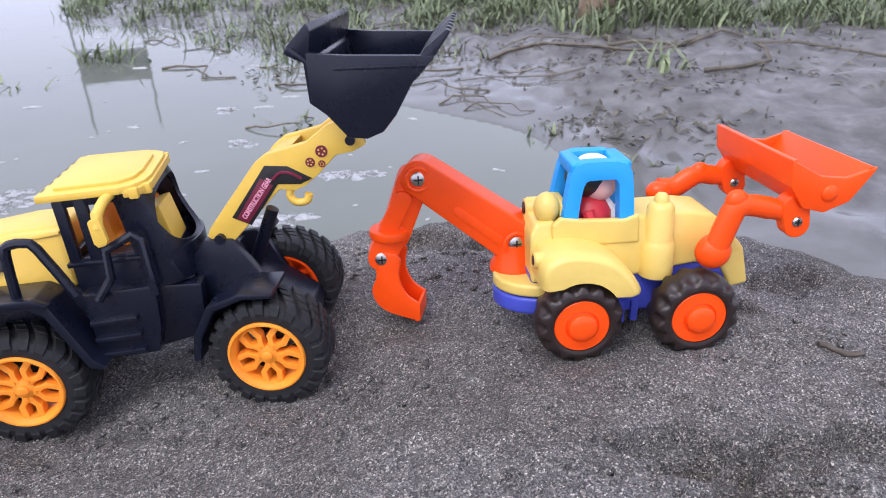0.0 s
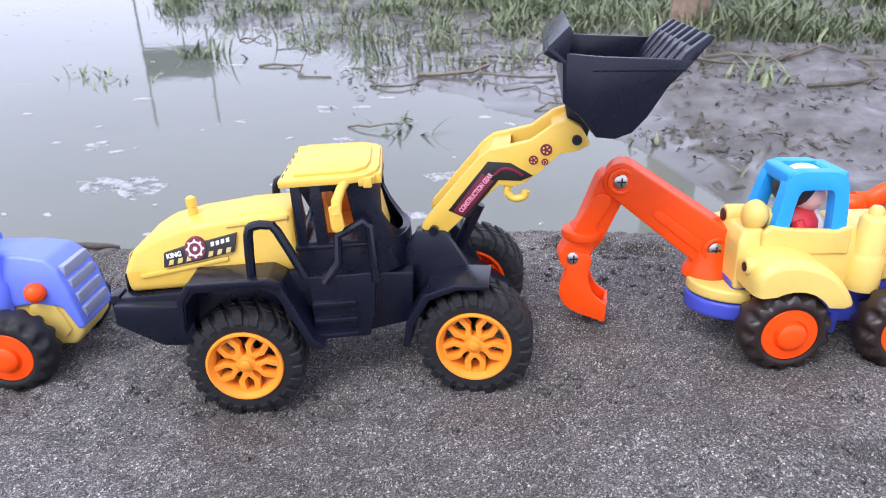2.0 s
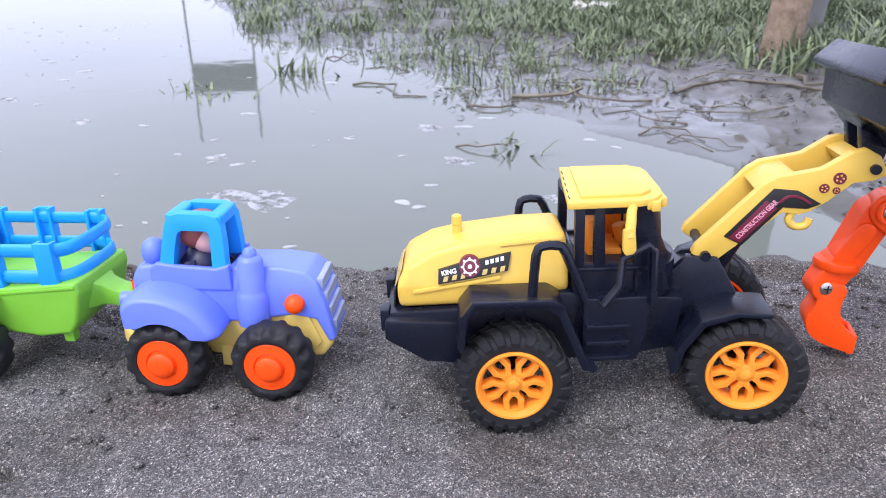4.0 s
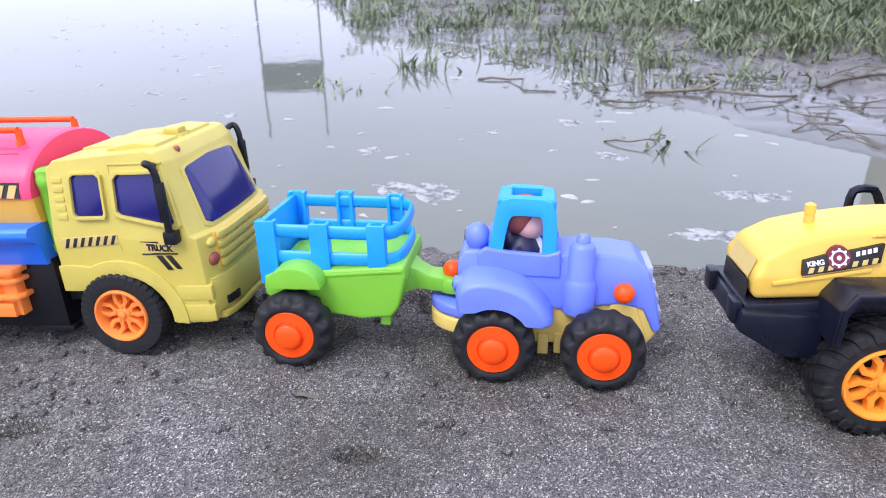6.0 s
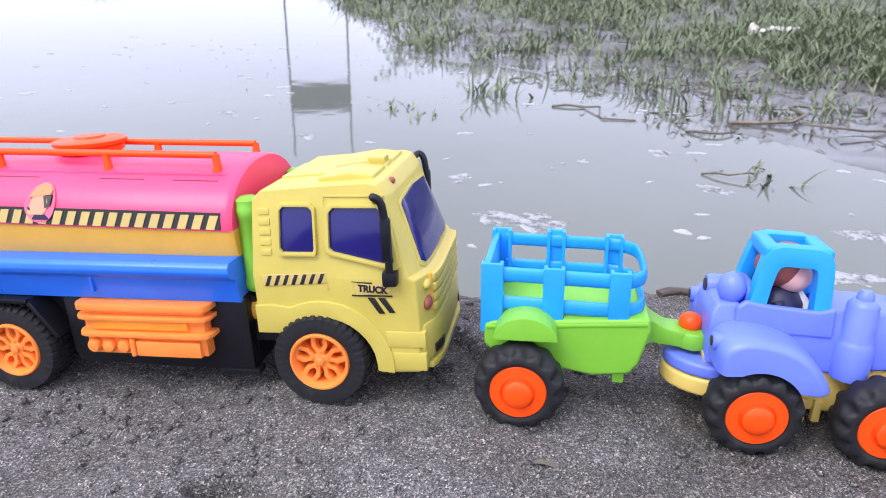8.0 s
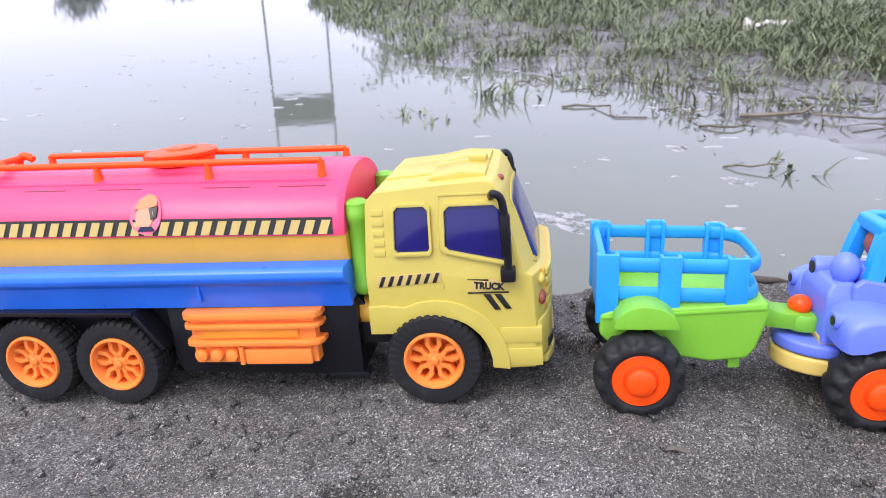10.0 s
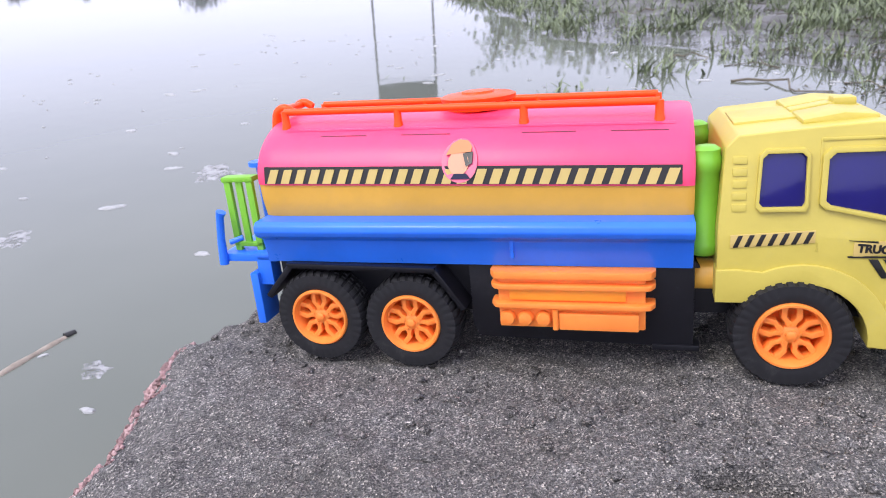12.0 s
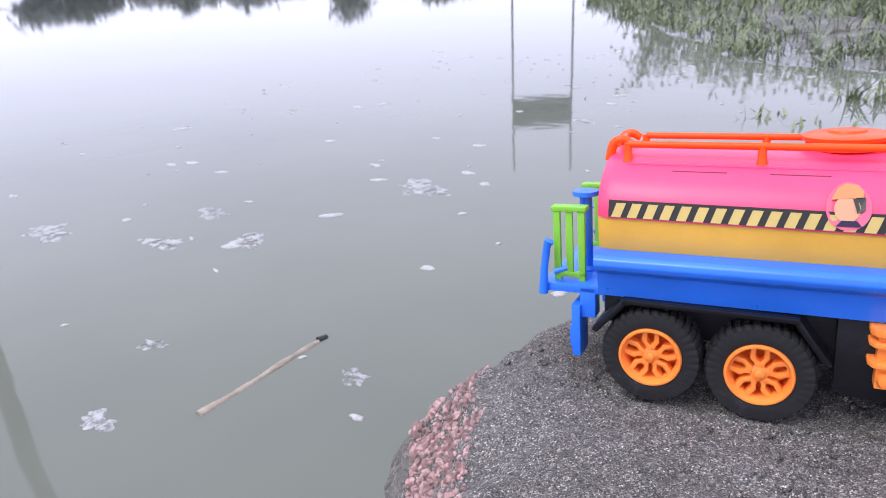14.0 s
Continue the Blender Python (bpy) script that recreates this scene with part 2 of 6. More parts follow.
def xprism(pts, x0, x1, bevel=0.0, seg=2, bm=None):
    """A cross-section of (y, z) run from x0 to x1."""
    own = prism([(y, z) for y, z in pts], 0, 1, 0)
    for v in own.verts:
        y, t, z = v.co
        v.co = (x0 + (x1 - x0) * t, y, z)
    bmesh.ops.recalc_face_normals(own, faces=own.faces)
    if bevel:
        bmesh.ops.bevel(own, geom=list(own.edges), offset=bevel, segments=seg, profile=0.6, affect="EDGES", clamp_overlap=True)
    return join(bm, own)


def loft(loops, caps=True, bm=None):
    own = bmesh.new()
    rings = [[own.verts.new(p) for p in loop] for loop in loops]
    n = len(rings[0])
    for r, s in zip(rings, rings[1:]):
        for i in range(n):
            own.faces.new((r[i], r[(i + 1) % n], s[(i + 1) % n], s[i]))
    if caps:
        own.faces.new(rings[0][::-1])
        own.faces.new(rings[-1])
    return join(bm, own)


def lathe(profile, centre=(0, 0, 0), axis="Y", seg=40, bm=None, ring=False):
    """A profile of (radius, along) turned about an axis; ring: hollow, with the profile closed on itself."""
    loops = []
    for r, a in profile:
        r = max(r, 0.01)
        loop = []
        for i in range(seg):
            c, s = r * math.cos(2 * math.pi * i / seg), r * math.sin(2 * math.pi * i / seg)
            loop.append({"Y": (c, a, s), "Z": (c, s, a), "X": (a, c, s)}[axis])
        loops.append([tuple(Vector(p) + Vector(centre)) for p in loop])
    if profile[0][0] > 1.0 and profile[-1][0] > 1.0 and ring:
        own = loft(loops + [loops[0]], False)
        bmesh.ops.remove_doubles(own, verts=own.verts, dist=1e-4)
        return join(bm, own)
    return loft(loops, True, bm)


def tube(path, r, seg=10, bm=None, closed=False, flat=1.0):
    """A round bar along a path, with mitred bends."""
    pts = [Vector(p) for p in path]
    n = len(pts)
    loops = []
    up = None
    for i in range(n):
        if closed:
            d = (pts[(i + 1) % n] - pts[i - 1]).normalized()
        else:
            d = (pts[min(i + 1, n - 1)] - pts[max(i - 1, 0)]).normalized()
        if up is None:
            up = Vector((0, 1, 0)) if abs(d.y) < 0.9 else Vector((1, 0, 0))
        side = d.cross(up).normalized()
        up2 = side.cross(d).normalized()
        up = up2
        rr = r[i] if isinstance(r, (list, tuple)) else r
        loops.append([tuple(pts[i] + side * (rr * math.cos(a)) + up2 * (rr * flat * math.sin(a))) for a in [2 * math.pi * k / seg for k in range(seg)]])
    if closed:
        loops.append(loops[0])
        own = loft(loops, False)
        bmesh.ops.remove_doubles(own, verts=own.verts, dist=1e-4)
        return join(bm, own)
    return loft(loops, True, bm)


def smooth_path(pts, n=6):
    """Points rounded through their corners (Catmull-Rom)."""
    p = [Vector(q) for q in pts]
    p = [p[0] * 2 - p[1], *p, p[-1] * 2 - p[-2]]
    out = []
    for a, b, c, d in zip(p, p[1:], p[2:], p[3:]):
        for k in range(n):
            t = k / n
            out.append(0.5 * ((2 * b) + (c - a) * t + (2 * a - 5 * b + 4 * c - d) * t * t + (3 * b - a - 3 * c + d) * t ** 3))
    out.append(p[-2])
    return out


def arc(cx, cz, r, a0, a1, n=12, rz=None):
    return [(cx + r * math.cos(radians(a0 + (a1 - a0) * i / n)), cz + (rz or r) * math.sin(radians(a0 + (a1 - a0) * i / n))) for i in range(n + 1)]


def slab(corners, thick, bevel=0.0, bm=None):
    """A plate on a planar ring of corners, thickened along its normal."""
    own = bmesh.new()
    c = [Vector(p) for p in corners]
    nrm = (c[1] - c[0]).cross(c[2] - c[0]).normalized() * thick
    a = [own.verts.new(p) for p in c]
    b = [own.verts.new(p + nrm) for p in c]
    own.faces.new(a)
    own.faces.new(b[::-1])
    for i in range(len(c)):
        j = (i + 1) % len(c)
        own.faces.new((a[i], b[i], b[j], a[j]))
    bmesh.ops.recalc_face_normals(own, faces=own.faces)
    if bevel:
        bmesh.ops.bevel(own, geom=list(own.edges), offset=bevel, segments=2, profile=0.6, affect="EDGES", clamp_overlap=True)
    return join(bm, own)


def cuts(bm, levels):
    """Adds level cuts, so that a warp can round the faces between them."""
    for z in levels:
        bmesh.ops.bisect_plane(bm, geom=bm.verts[:] + bm.edges[:] + bm.faces[:], plane_co=(0, 0, z), plane_no=(0, 0, 1))
    return bm


def ring_plate(outer, inner, y0, y1):
    """A flat ring between two outlines of as many points, from y0 to y1."""
    own = bmesh.new()
    loops = [[own.verts.new((x, y, z)) for x, z in pts] for pts, y in ((outer, y1), (outer, y0), (inner, y0), (inner, y1))]
    n = len(outer)
    for a, b in zip(loops, loops[1:] + loops[:1]):
        for i in range(n):
            own.faces.new((a[i], a[(i + 1) % n], b[(i + 1) % n], b[i]))
    bmesh.ops.recalc_face_normals(own, faces=own.faces)
    sharp = [e for e in own.edges if abs(e.verts[0].co.y - y0) < 1e-6 and abs(e.verts[1].co.y - y0) < 1e-6 and len(e.link_faces) == 2 and abs(e.link_faces[0].normal.dot(e.link_faces[1].normal)) < 0.5]
    bmesh.ops.bevel(own, geom=sharp, offset=0.6, segments=2, profile=0.6, affect="EDGES", clamp_overlap=True)
    return own


def warp(bm, f):
    for v in bm.verts:
        v.co = f(v.co)
    return bm


def ball(centre, r, bm=None, squash=(1, 1, 1), seg=20):
    own = bmesh.new()
    bmesh.ops.create_uvsphere(own, u_segments=seg, v_segments=seg // 2 + 2, radius=1)
    own.transform(Matrix.Translation(centre) @ Matrix.Diagonal((r * squash[0], r * squash[1], r * squash[2], 1)))
    return join(bm, own)


def lettering(text, size, material, parent, at, name="lettering", thick=0.15, squeeze=1.0, bold=0.022):
    """Printed letters as a thin mesh, lying in the x-z plane of their frame and read from -y."""
    cu = bpy.data.curves.new("letters", "FONT")
    cu.body, cu.size, cu.extrude, cu.offset = text, size, thick, size * bold
    cu.align_x, cu.align_y = "CENTER", "CENTER"
    tmp = bpy.data.objects.new("letters", cu)
    me = bpy.data.meshes.new_from_object(tmp)
    bpy.data.objects.remove(tmp)
    bm = bmesh.new()
    bm.from_mesh(me)
    bpy.data.meshes.remove(me)
    bm.transform(at @ Matrix.Rotation(radians(90), 4, "X") @ Matrix.Diagonal((squeeze, 1, 1, 1)))
    return part(name, bm, material, parent, smooth=0)


# ---- ground: a sand ledge over a pond, with a muddy grass bank beyond ----
WATER_Z = -0.140
BUMPS = [(-0.85, 0.15, 4, 0.06), (-0.73, 0.16, -2, 0.05), (-0.60, 0.22, 3, 0.05), (-0.51, 0.25, 5, 0.05), (-0.36, 0.22, -1, 0.07),
         (-0.17, 0.26, -9, 0.07), (0.03, 0.20, 11, 0.06), (0.00, 0.47, 8, 0.06), (-0.075, 0.355, 9, 0.03), (0.14, 0.29, 3, 0.05), (0.09, 0.10, 8, 0.06), (-0.20, 0.245, -5, 0.035), (-0.088, 0.277, -6, 0.028), (-0.216, 0.338, -7, 0.03), (0.067, 0.289, -2.5, 0.025),
         (-0.608, 0.25, 2, 0.03), (-0.615, 0.33, 4, 0.03), (-0.79, 0.225, -2.5, 0.03), (-0.845, 0.22, -3, 0.035)]
HOLLOWS = [(-0.621, 0.165, 9, 0.0065), (-0.633, 0.1635, 8, 0.0042), (-0.609, 0.1668, 7, 0.0042), (-0.580, 0.196, 4, 0.004), (-0.019, 0.454, 8, 0.011), (0.027, 0.432, 9, 0.010), (-0.004, 0.440, 8, 0.010),
           (0.107, 0.196, 9, 0.010), (0.092, 0.208, 7, 0.009), (0.145, 0.204, 8, 0.010), (0.178, 0.206, 9, 0.010), (0.120, 0.170, 8, 0.012), (-0.44, 0.175, 6, 0.006), (-0.555, 0.318, 6, 0.02), (-0.35, 0.32, 3, 0.012),
           (-0.43, 0.36, 7, 0.012), (-0.47, 0.345, 7, 0.014), (0.215, 0.36, 5, 0.012), (0.16, 0.33, 4, 0.010)]


def vnoise(x, y, scale, seed):
    """Smooth value noise on arrays, about -1 to 1."""
    x, y = x * scale + seed * 17.3, y * scale - seed * 9.1
    xi, yi = np.floor(x), np.floor(y)
    fx, fy = x - xi, y - yi
    fx, fy = fx * fx * (3 - 2 * fx), fy * fy * (3 - 2 * fy)

    def h(a, b):
        s = np.sin(a * 127.1 + b * 311.7 + seed * 74.7) * 43758.5453
        return (s - np.floor(s)) * 2 - 1
    return (h(xi, yi) * (1 - fx) + h(xi + 1, yi) * fx) * (1 - fy) + (h(xi, yi + 1) * (1 - fx) + h(xi + 1, yi + 1) * fx) * fy


def sand_top(x, y):
    z = 0.0592 * np.clip(x, -1.6, 1.2) - 0.0912 * np.clip(y, -0.6, 1.0) + 0.0227
    for bx, by, h, r in BUMPS:
        z = z + h * MM * np.exp(-((x - bx) ** 2 + (y - by) ** 2) / (2 * r * r))
    ragged = 0.70 * vnoise(x, y, 60, 31) + 0.50 * vnoise(x, y, 150, 32)
    for bx, by, h, r in HOLLOWS:
        q = ((x - bx) ** 2 / 2.4 + (y - by) ** 2) / (1.7 * r * r) + ragged
        z = z - 1.7 * h * MM * np.exp(-np.clip(q, 0, 3) ** 5)
    return z


def ledge(x, y):
    """Distance inside the sand ledge's rim (negative: beyond it)."""
    wob = 0.010 * vnoise(x, y, 14, 3) + 0.006 * vnoise(x, y, 45, 4)
    left = x - np.interp(y, [-3, -0.3, 0.07, 0.12, 0.20, 0.25, 0.30, 0.36], [-0.78, -0.81, -0.886, -0.904, -0.941, -0.942, -0.925, -0.89])
    back = np.interp(x, [-0.95, -0.92, -0.85, -0.70, -0.52, -0.42, -0.27, -0.08, 0.02, 0.12, 0.22, 0.27, 0.30, 0.4, 0.6, 1.0, 3.0], [0.27, 0.31, 0.36, 0.41, 0.44, 0.475, 0.455, 0.495, 0.50, 0.49, 0.46, 0.40, 0.34, 0.27, 0.22, 0.2, 0.2]) - y
    return np.minimum(left, back * 0.9) + wob


SHORE_X = [-70, -45, -30, -20, -14, -6, -3, -1.8, -1.25, -1.0, -0.73, -0.41, -0.22, 0.0, 0.14, 0.24, 0.33, 0.45, 0.7, 70]
SHORE_Y = [2, 20, 33, 35, 26, 12, 5.4, 3.3, 2.35, 1.98, 1.88, 1.62, 1.45, 1.20, 0.98, 0.76, 0.52, 0.36, 0.25, 0.2]


def height(x, y):
    d = ledge(x, y)
    clod = np.clip(vnoise(x, y, 60, 33) - 0.35, 0, 1) * np.clip(vnoise(x, y, 9, 34) + 0.3, 0, 1)
    top = sand_top(x, y) + 0.0022 * vnoise(x, y, 28, 5) + 0.0018 * vnoise(x, y, 75, 6) + 0.0012 * vnoise(x, y, 190, 7) + 0.006 * clod
    crumble = np.clip(1 - d / 0.05, 0, 1)
    top = top - 0.010 * crumble ** 2 + 0.004 * crumble * vnoise(x, y, 60, 8)
    fall = np.clip(-d, 0, 0.5)
    zs = top - np.minimum(fall * np.interp(x, [-0.88, -0.80], [1.35, 1.9]), 0.30)
    e = y - np.interp(x, SHORE_X, SHORE_Y) + 0.10 * vnoise(x, y, 3.1, 9) + 0.04 * vnoise(x, y, 9, 10)
    zb = WATER_Z + np.where(e > 0, 0.055 * np.minimum(e, 1.0) + 0.06 * np.clip(e - 1.0, 0, 3) + 0.02 * np.clip(e - 4, 0, 30), 0.35 * e)
    zb = zb + (0.010 * vnoise(x, y, 11, 11) + 0.006 * vnoise(x, y, 30, 12)) * np.clip((e + 0.02) / 0.5, 0, 1)
    zb = np.maximum(zb, WATER_Z - 0.16)
    return np.maximum(np.maximum(zs, zb), WATER_Z - 0.16), np.where(zs >= zb, 0.0, 1.0)


def ground_at(x, y):
    return float(height(np.array([float(x)]), np.array([float(y)]))[0][0])


def axis_points(parts):
    out = []
    for a, b, n in parts:
        out.extend(np.linspace(a, b, n, endpoint=False))
    out.append(parts[-1][1])
    return np.array(out)


def make_ground():
    xs = axis_points([(-70, -12, 16), (-12, -3, 16), (-3, -1.0, 60), (-1.0, 0.34, 760), (0.34, 1.2, 50), (1.2, 4, 40), (4, 15, 14), (15, 70, 10)])
    ys = axis_points([(-60, -4, 10), (-4, -0.3, 14), (-0.3, 0.03, 24), (0.03, 0.54, 310), (0.54, 2.6, 130), (2.6, 6, 60), (6, 15, 20), (15, 80, 26)])
    gx, gy = np.meshgrid(xs, ys)
    gz, mud = height(gx, gy)
    nx, ny = len(xs), len(ys)
    idx = np.arange(nx * ny).reshape(ny, nx)
    quads = np.stack([idx[:-1, :-1], idx[:-1, 1:], idx[1:, 1:], idx[1:, :-1]], -1).reshape(-1, 4)
    me = bpy.data.meshes.new("ground")
    me.from_pydata(np.stack([gx, gy, gz], -1).reshape(-1, 3).tolist(), [], quads.tolist())
    at = me.attributes.new("mud", "FLOAT", "POINT")
    at.data.foreach_set("value", mud.reshape(-1).astype(np.float32))
    at = me.attributes.new("wet", "FLOAT", "POINT")
    at.data.foreach_set("value", (np.clip(1 - (gz - WATER_Z) / 0.032, 0, 1) * mud).reshape(-1).astype(np.float32))
    me.materials.append(SAND)
    me.shade_smooth()
    return tagged(new("ground", me), "grey river sand ledge and wet mud bank", "ground", kind="structure")


make_ground()


def make_water():
    bm = bmesh.new()
    bmesh.ops.create_grid(bm, x_segments=8, y_segments=8, size=80)
    ob = new("water", finish(bm, "water", WATER, 0))
    ob.location = (0, 0, WATER_Z)
    return tagged(ob, "still turbid grey-green pond water reflecting the sky", "water", kind="structure")


make_water()

# ---- wheels ----


def tyre_mesh(r, width, r_in, lugs, lug_h, skew, side=0.8):
    """A tyre about the y axis, its outer face at y = 0, with tread blocks raised out of one skin."""
    w, rb = width, r - lug_h
    step = 2 * math.pi / lugs
    # radius, place across, rise of a block outwards and sideways, turn of the row
    half = [(r_in, 2.6, 0, 0, 0.0), (r_in + 0.8, 0.5, 0, 0, 0.0), (r_in + 2.6, 0.0, 0, 0, 0.0), (rb - 4.4, 0.1, 0, 0, 0.0), (rb - 3.6 * side / 0.8, 0.4, 0.1, side, 0.0),
            (rb - 0.9, 1.3, lug_h * 0.8, side, 0.04), (rb, 3.0, lug_h, 0.1, 0.12), (rb, w * 0.30, lug_h, 0, 0.12 + 0.5 * skew), (rb, w * 0.315, 0, 0, 0.12 + 0.5 * skew), (rb, w * 0.335, 0, 0, 0.2 + 0.5 * skew), (rb, w * 0.35, lug_h, 0, 0.2 + 0.5 * skew), (rb, w * 0.47, lug_h, 0, 0.2 + skew), (rb, w * 0.485, 0, 0, 0.2 + skew)]
    rows = half + [(a, w - b, c, -d, 0.5 - e) for a, b, c, d, e in reversed(half)]
    cross = ((0.0, 0.0), (0.07, 1.0), (0.62, 1.0), (0.69, 0.0))
    loops = []
    for rad, yy, up, out, turn in rows:
        loop = []
        for k in range(lugs):
            for f, hi in cross:
                a = (k + f + turn) * step
                q = rad + up * hi
                loop.append((q * math.cos(a), yy - out * hi, q * math.sin(a)))
        loops.append(loop)
    bm = loft(loops + [loops[0]], False)
    bmesh.ops.remove_doubles(bm, verts=bm.verts, dist=1e-4)
    return bm


def spoked_rim_mesh(r, back=True):
    """A dished rim about the y axis with five slotted spokes, a hub and five bolts; its face at y = 0."""
    bm = lathe([(r, 6.0), (r + 0.4, 0.2), (r - 0.2, -0.7), (r - 1.1, -0.7), (r - 1.5, 0.1), (r * 0.88, 1.2), (r * 0.83, 3.2), (r * 0.82, 13.5), (r * 0.95, 13.5)], seg=48, ring=True)
    if back:
        lathe([(r - 0.5, 15.0), (r - 0.5, 13.5), (r * 0.3, 13.0), (0.5, 12.5), (0.5, 15.0)], seg=32, bm=bm)
    lathe([(r * 0.27, 8.5), (r * 0.27, 2.8), (r * 0.22, 2.2), (r * 0.145, 2.0), (r * 0.14, 0.9), (r * 0.11, 0.5), (0.3, 0.4)], seg=24, bm=bm)
    outer = [(0.15, -0.10), (0.36, -0.17), (0.50, -0.285), (0.86, -0.265), (0.86, 0.265), (0.50, 0.285), (0.36, 0.17), (0.15, 0.10)]
    slot = [(0.40, -0.025), (0.47, -0.085), (0.53, -0.120), (0.80, -0.105), (0.80, 0.105), (0.53, 0.120), (0.47, 0.085), (0.40, 0.025)]
    for k in range(5):
        a = 2 * math.pi * k / 5 + math.pi / 2
        c, s = r * math.cos(a), r * math.sin(a)
        spoke = ring_plate([(u * c - v * s, u * s + v * c) for u, v in outer], [(u * c - v * s, u * s + v * c) for u, v in slot], 2.4, 7.5)
        join(bm, spoke)
        tube([(0.28 * c, 3.2, 0.28 * s), (0.28 * c, 1.7, 0.28 * s)], [r * 0.055, r * 0.045], 8, bm)
    return bm


def hubcap_mesh(r):
    """A dished disc with a domed cap in its middle."""
    return lathe([(r, 6.0), (r + 0.2, 1.6), (r - 0.7, 0.7), (r - 1.8, 0.8), (r * 0.66, 0.0), (r * 0.60, 0.0), (r * 0.56, 0.9), (r * 0.52, 0.6), (r * 0.50, -1.8), (r * 0.42, -2.8), (r * 0.22, -3.3), (0.1, -3.4)], seg=44)


def notched_tyre_mesh(r, width, r_in):
    """A smooth toy tyre with round dimples along both shoulders."""
    w = width
    prof = [(r_in, 3.0), (r_in + 0.6, 0.6), (r_in + 2.5, 0.0), (r - 4.0, 0.4), (r - 1.6, 1.8), (r - 0.3, 4.4), (r, w * 0.5), (r - 0.3, w - 4.4), (r - 1.6, w - 1.8), (r - 4.0, w - 0.4), (r_in + 2.5, w), (r_in, w - 1.0)]
    fine = []
    for (r0, a0), (r1, a1) in zip(prof, prof[1:]):
        for k in range(3):
            fine.append((r0 + (r1 - r0) * k / 3, a0 + (a1 - a0) * k / 3))
    fine.append(prof[-1])
    bm = lathe(fine, seg=112, ring=True)

    def dimple(co):
        rad, ang = math.hypot(co.x, co.z), math.atan2(co.z, co.x)
        if rad < r_in + 3:
            return co
        cut = 0.0
        for row, yc in ((0, 3.0), (1, w - 3.0)):
            step = 2 * math.pi / 14
            da = ((ang + row * step / 2 + step / 2) % step - step / 2) * r
            q = (da / 3.0) ** 2 + ((co.y - yc) / 2.9) ** 2
            cut = max(cut, math.exp(-q ** 2) * 2.3)
        k = (rad - cut) / rad
        return Vector((co.x * k, co.y, co.z * k))
    return warp(bm, dimple)


def add_wheel(parent, x, y, z, meshes, far=False, name="wheel", spin=0.0):
    """A tyre with its rim as a sub-part. The far side's wheel faces away."""
    tyre_me, rim_me = meshes
    turn = Matrix.Rotation(math.pi, 4, "Z") if far else Matrix.Identity(4)
    t = new(name, tyre_me)
    t.parent = parent
    t.matrix_basis = Matrix.Translation((x * MM, y * MM, z * MM)) @ turn @ Matrix.Rotation(radians(spin), 4, "Y")
    t["label"] = "black rubber tyre on its rim"
    r = new("rim", rim_me)
    r.parent = t
    return t


def mm_mesh(bm, name, material, smooth=38):
    bm.transform(Matrix.Scale(MM, 4))
    return finish(bm, name, material, smooth)


TRUCK_WHEEL = (mm_mesh(tyre_mesh(26.0, 21, 15.8, 36, 0.7, 0.0, 0.2), "truck_tyre", RUBBER), mm_mesh(spoked_rim_mesh(15.9), "truck_rim", ORANGE))
LOADER_WHEEL = (mm_mesh(tyre_mesh(30.0, 26, 19.0, 22, 2.0, 0.5), "loader_tyre", RUBBER), mm_mesh(spoked_rim_mesh(19.2, False), "loader_rim", AMBER_RIM))
LOADER_WHEEL_RED = (LOADER_WHEEL[0], mm_mesh(spoked_rim_mesh(19.2), "loader_rim_red", RED_ORANGE))
FARM_WHEEL = (mm_mesh(notched_tyre_mesh(22.5, 19, 13.6), "farm_tyre", RUBBER), mm_mesh(hubcap_mesh(14.2), "farm_hubcap", RED_ORANGE))
BROWN_WHEEL = (mm_mesh(notched_tyre_mesh(22.5, 19, 13.6), "brown_tyre", RUBBER_BROWN), FARM_WHEEL[1])

# ---- tanker truck ----


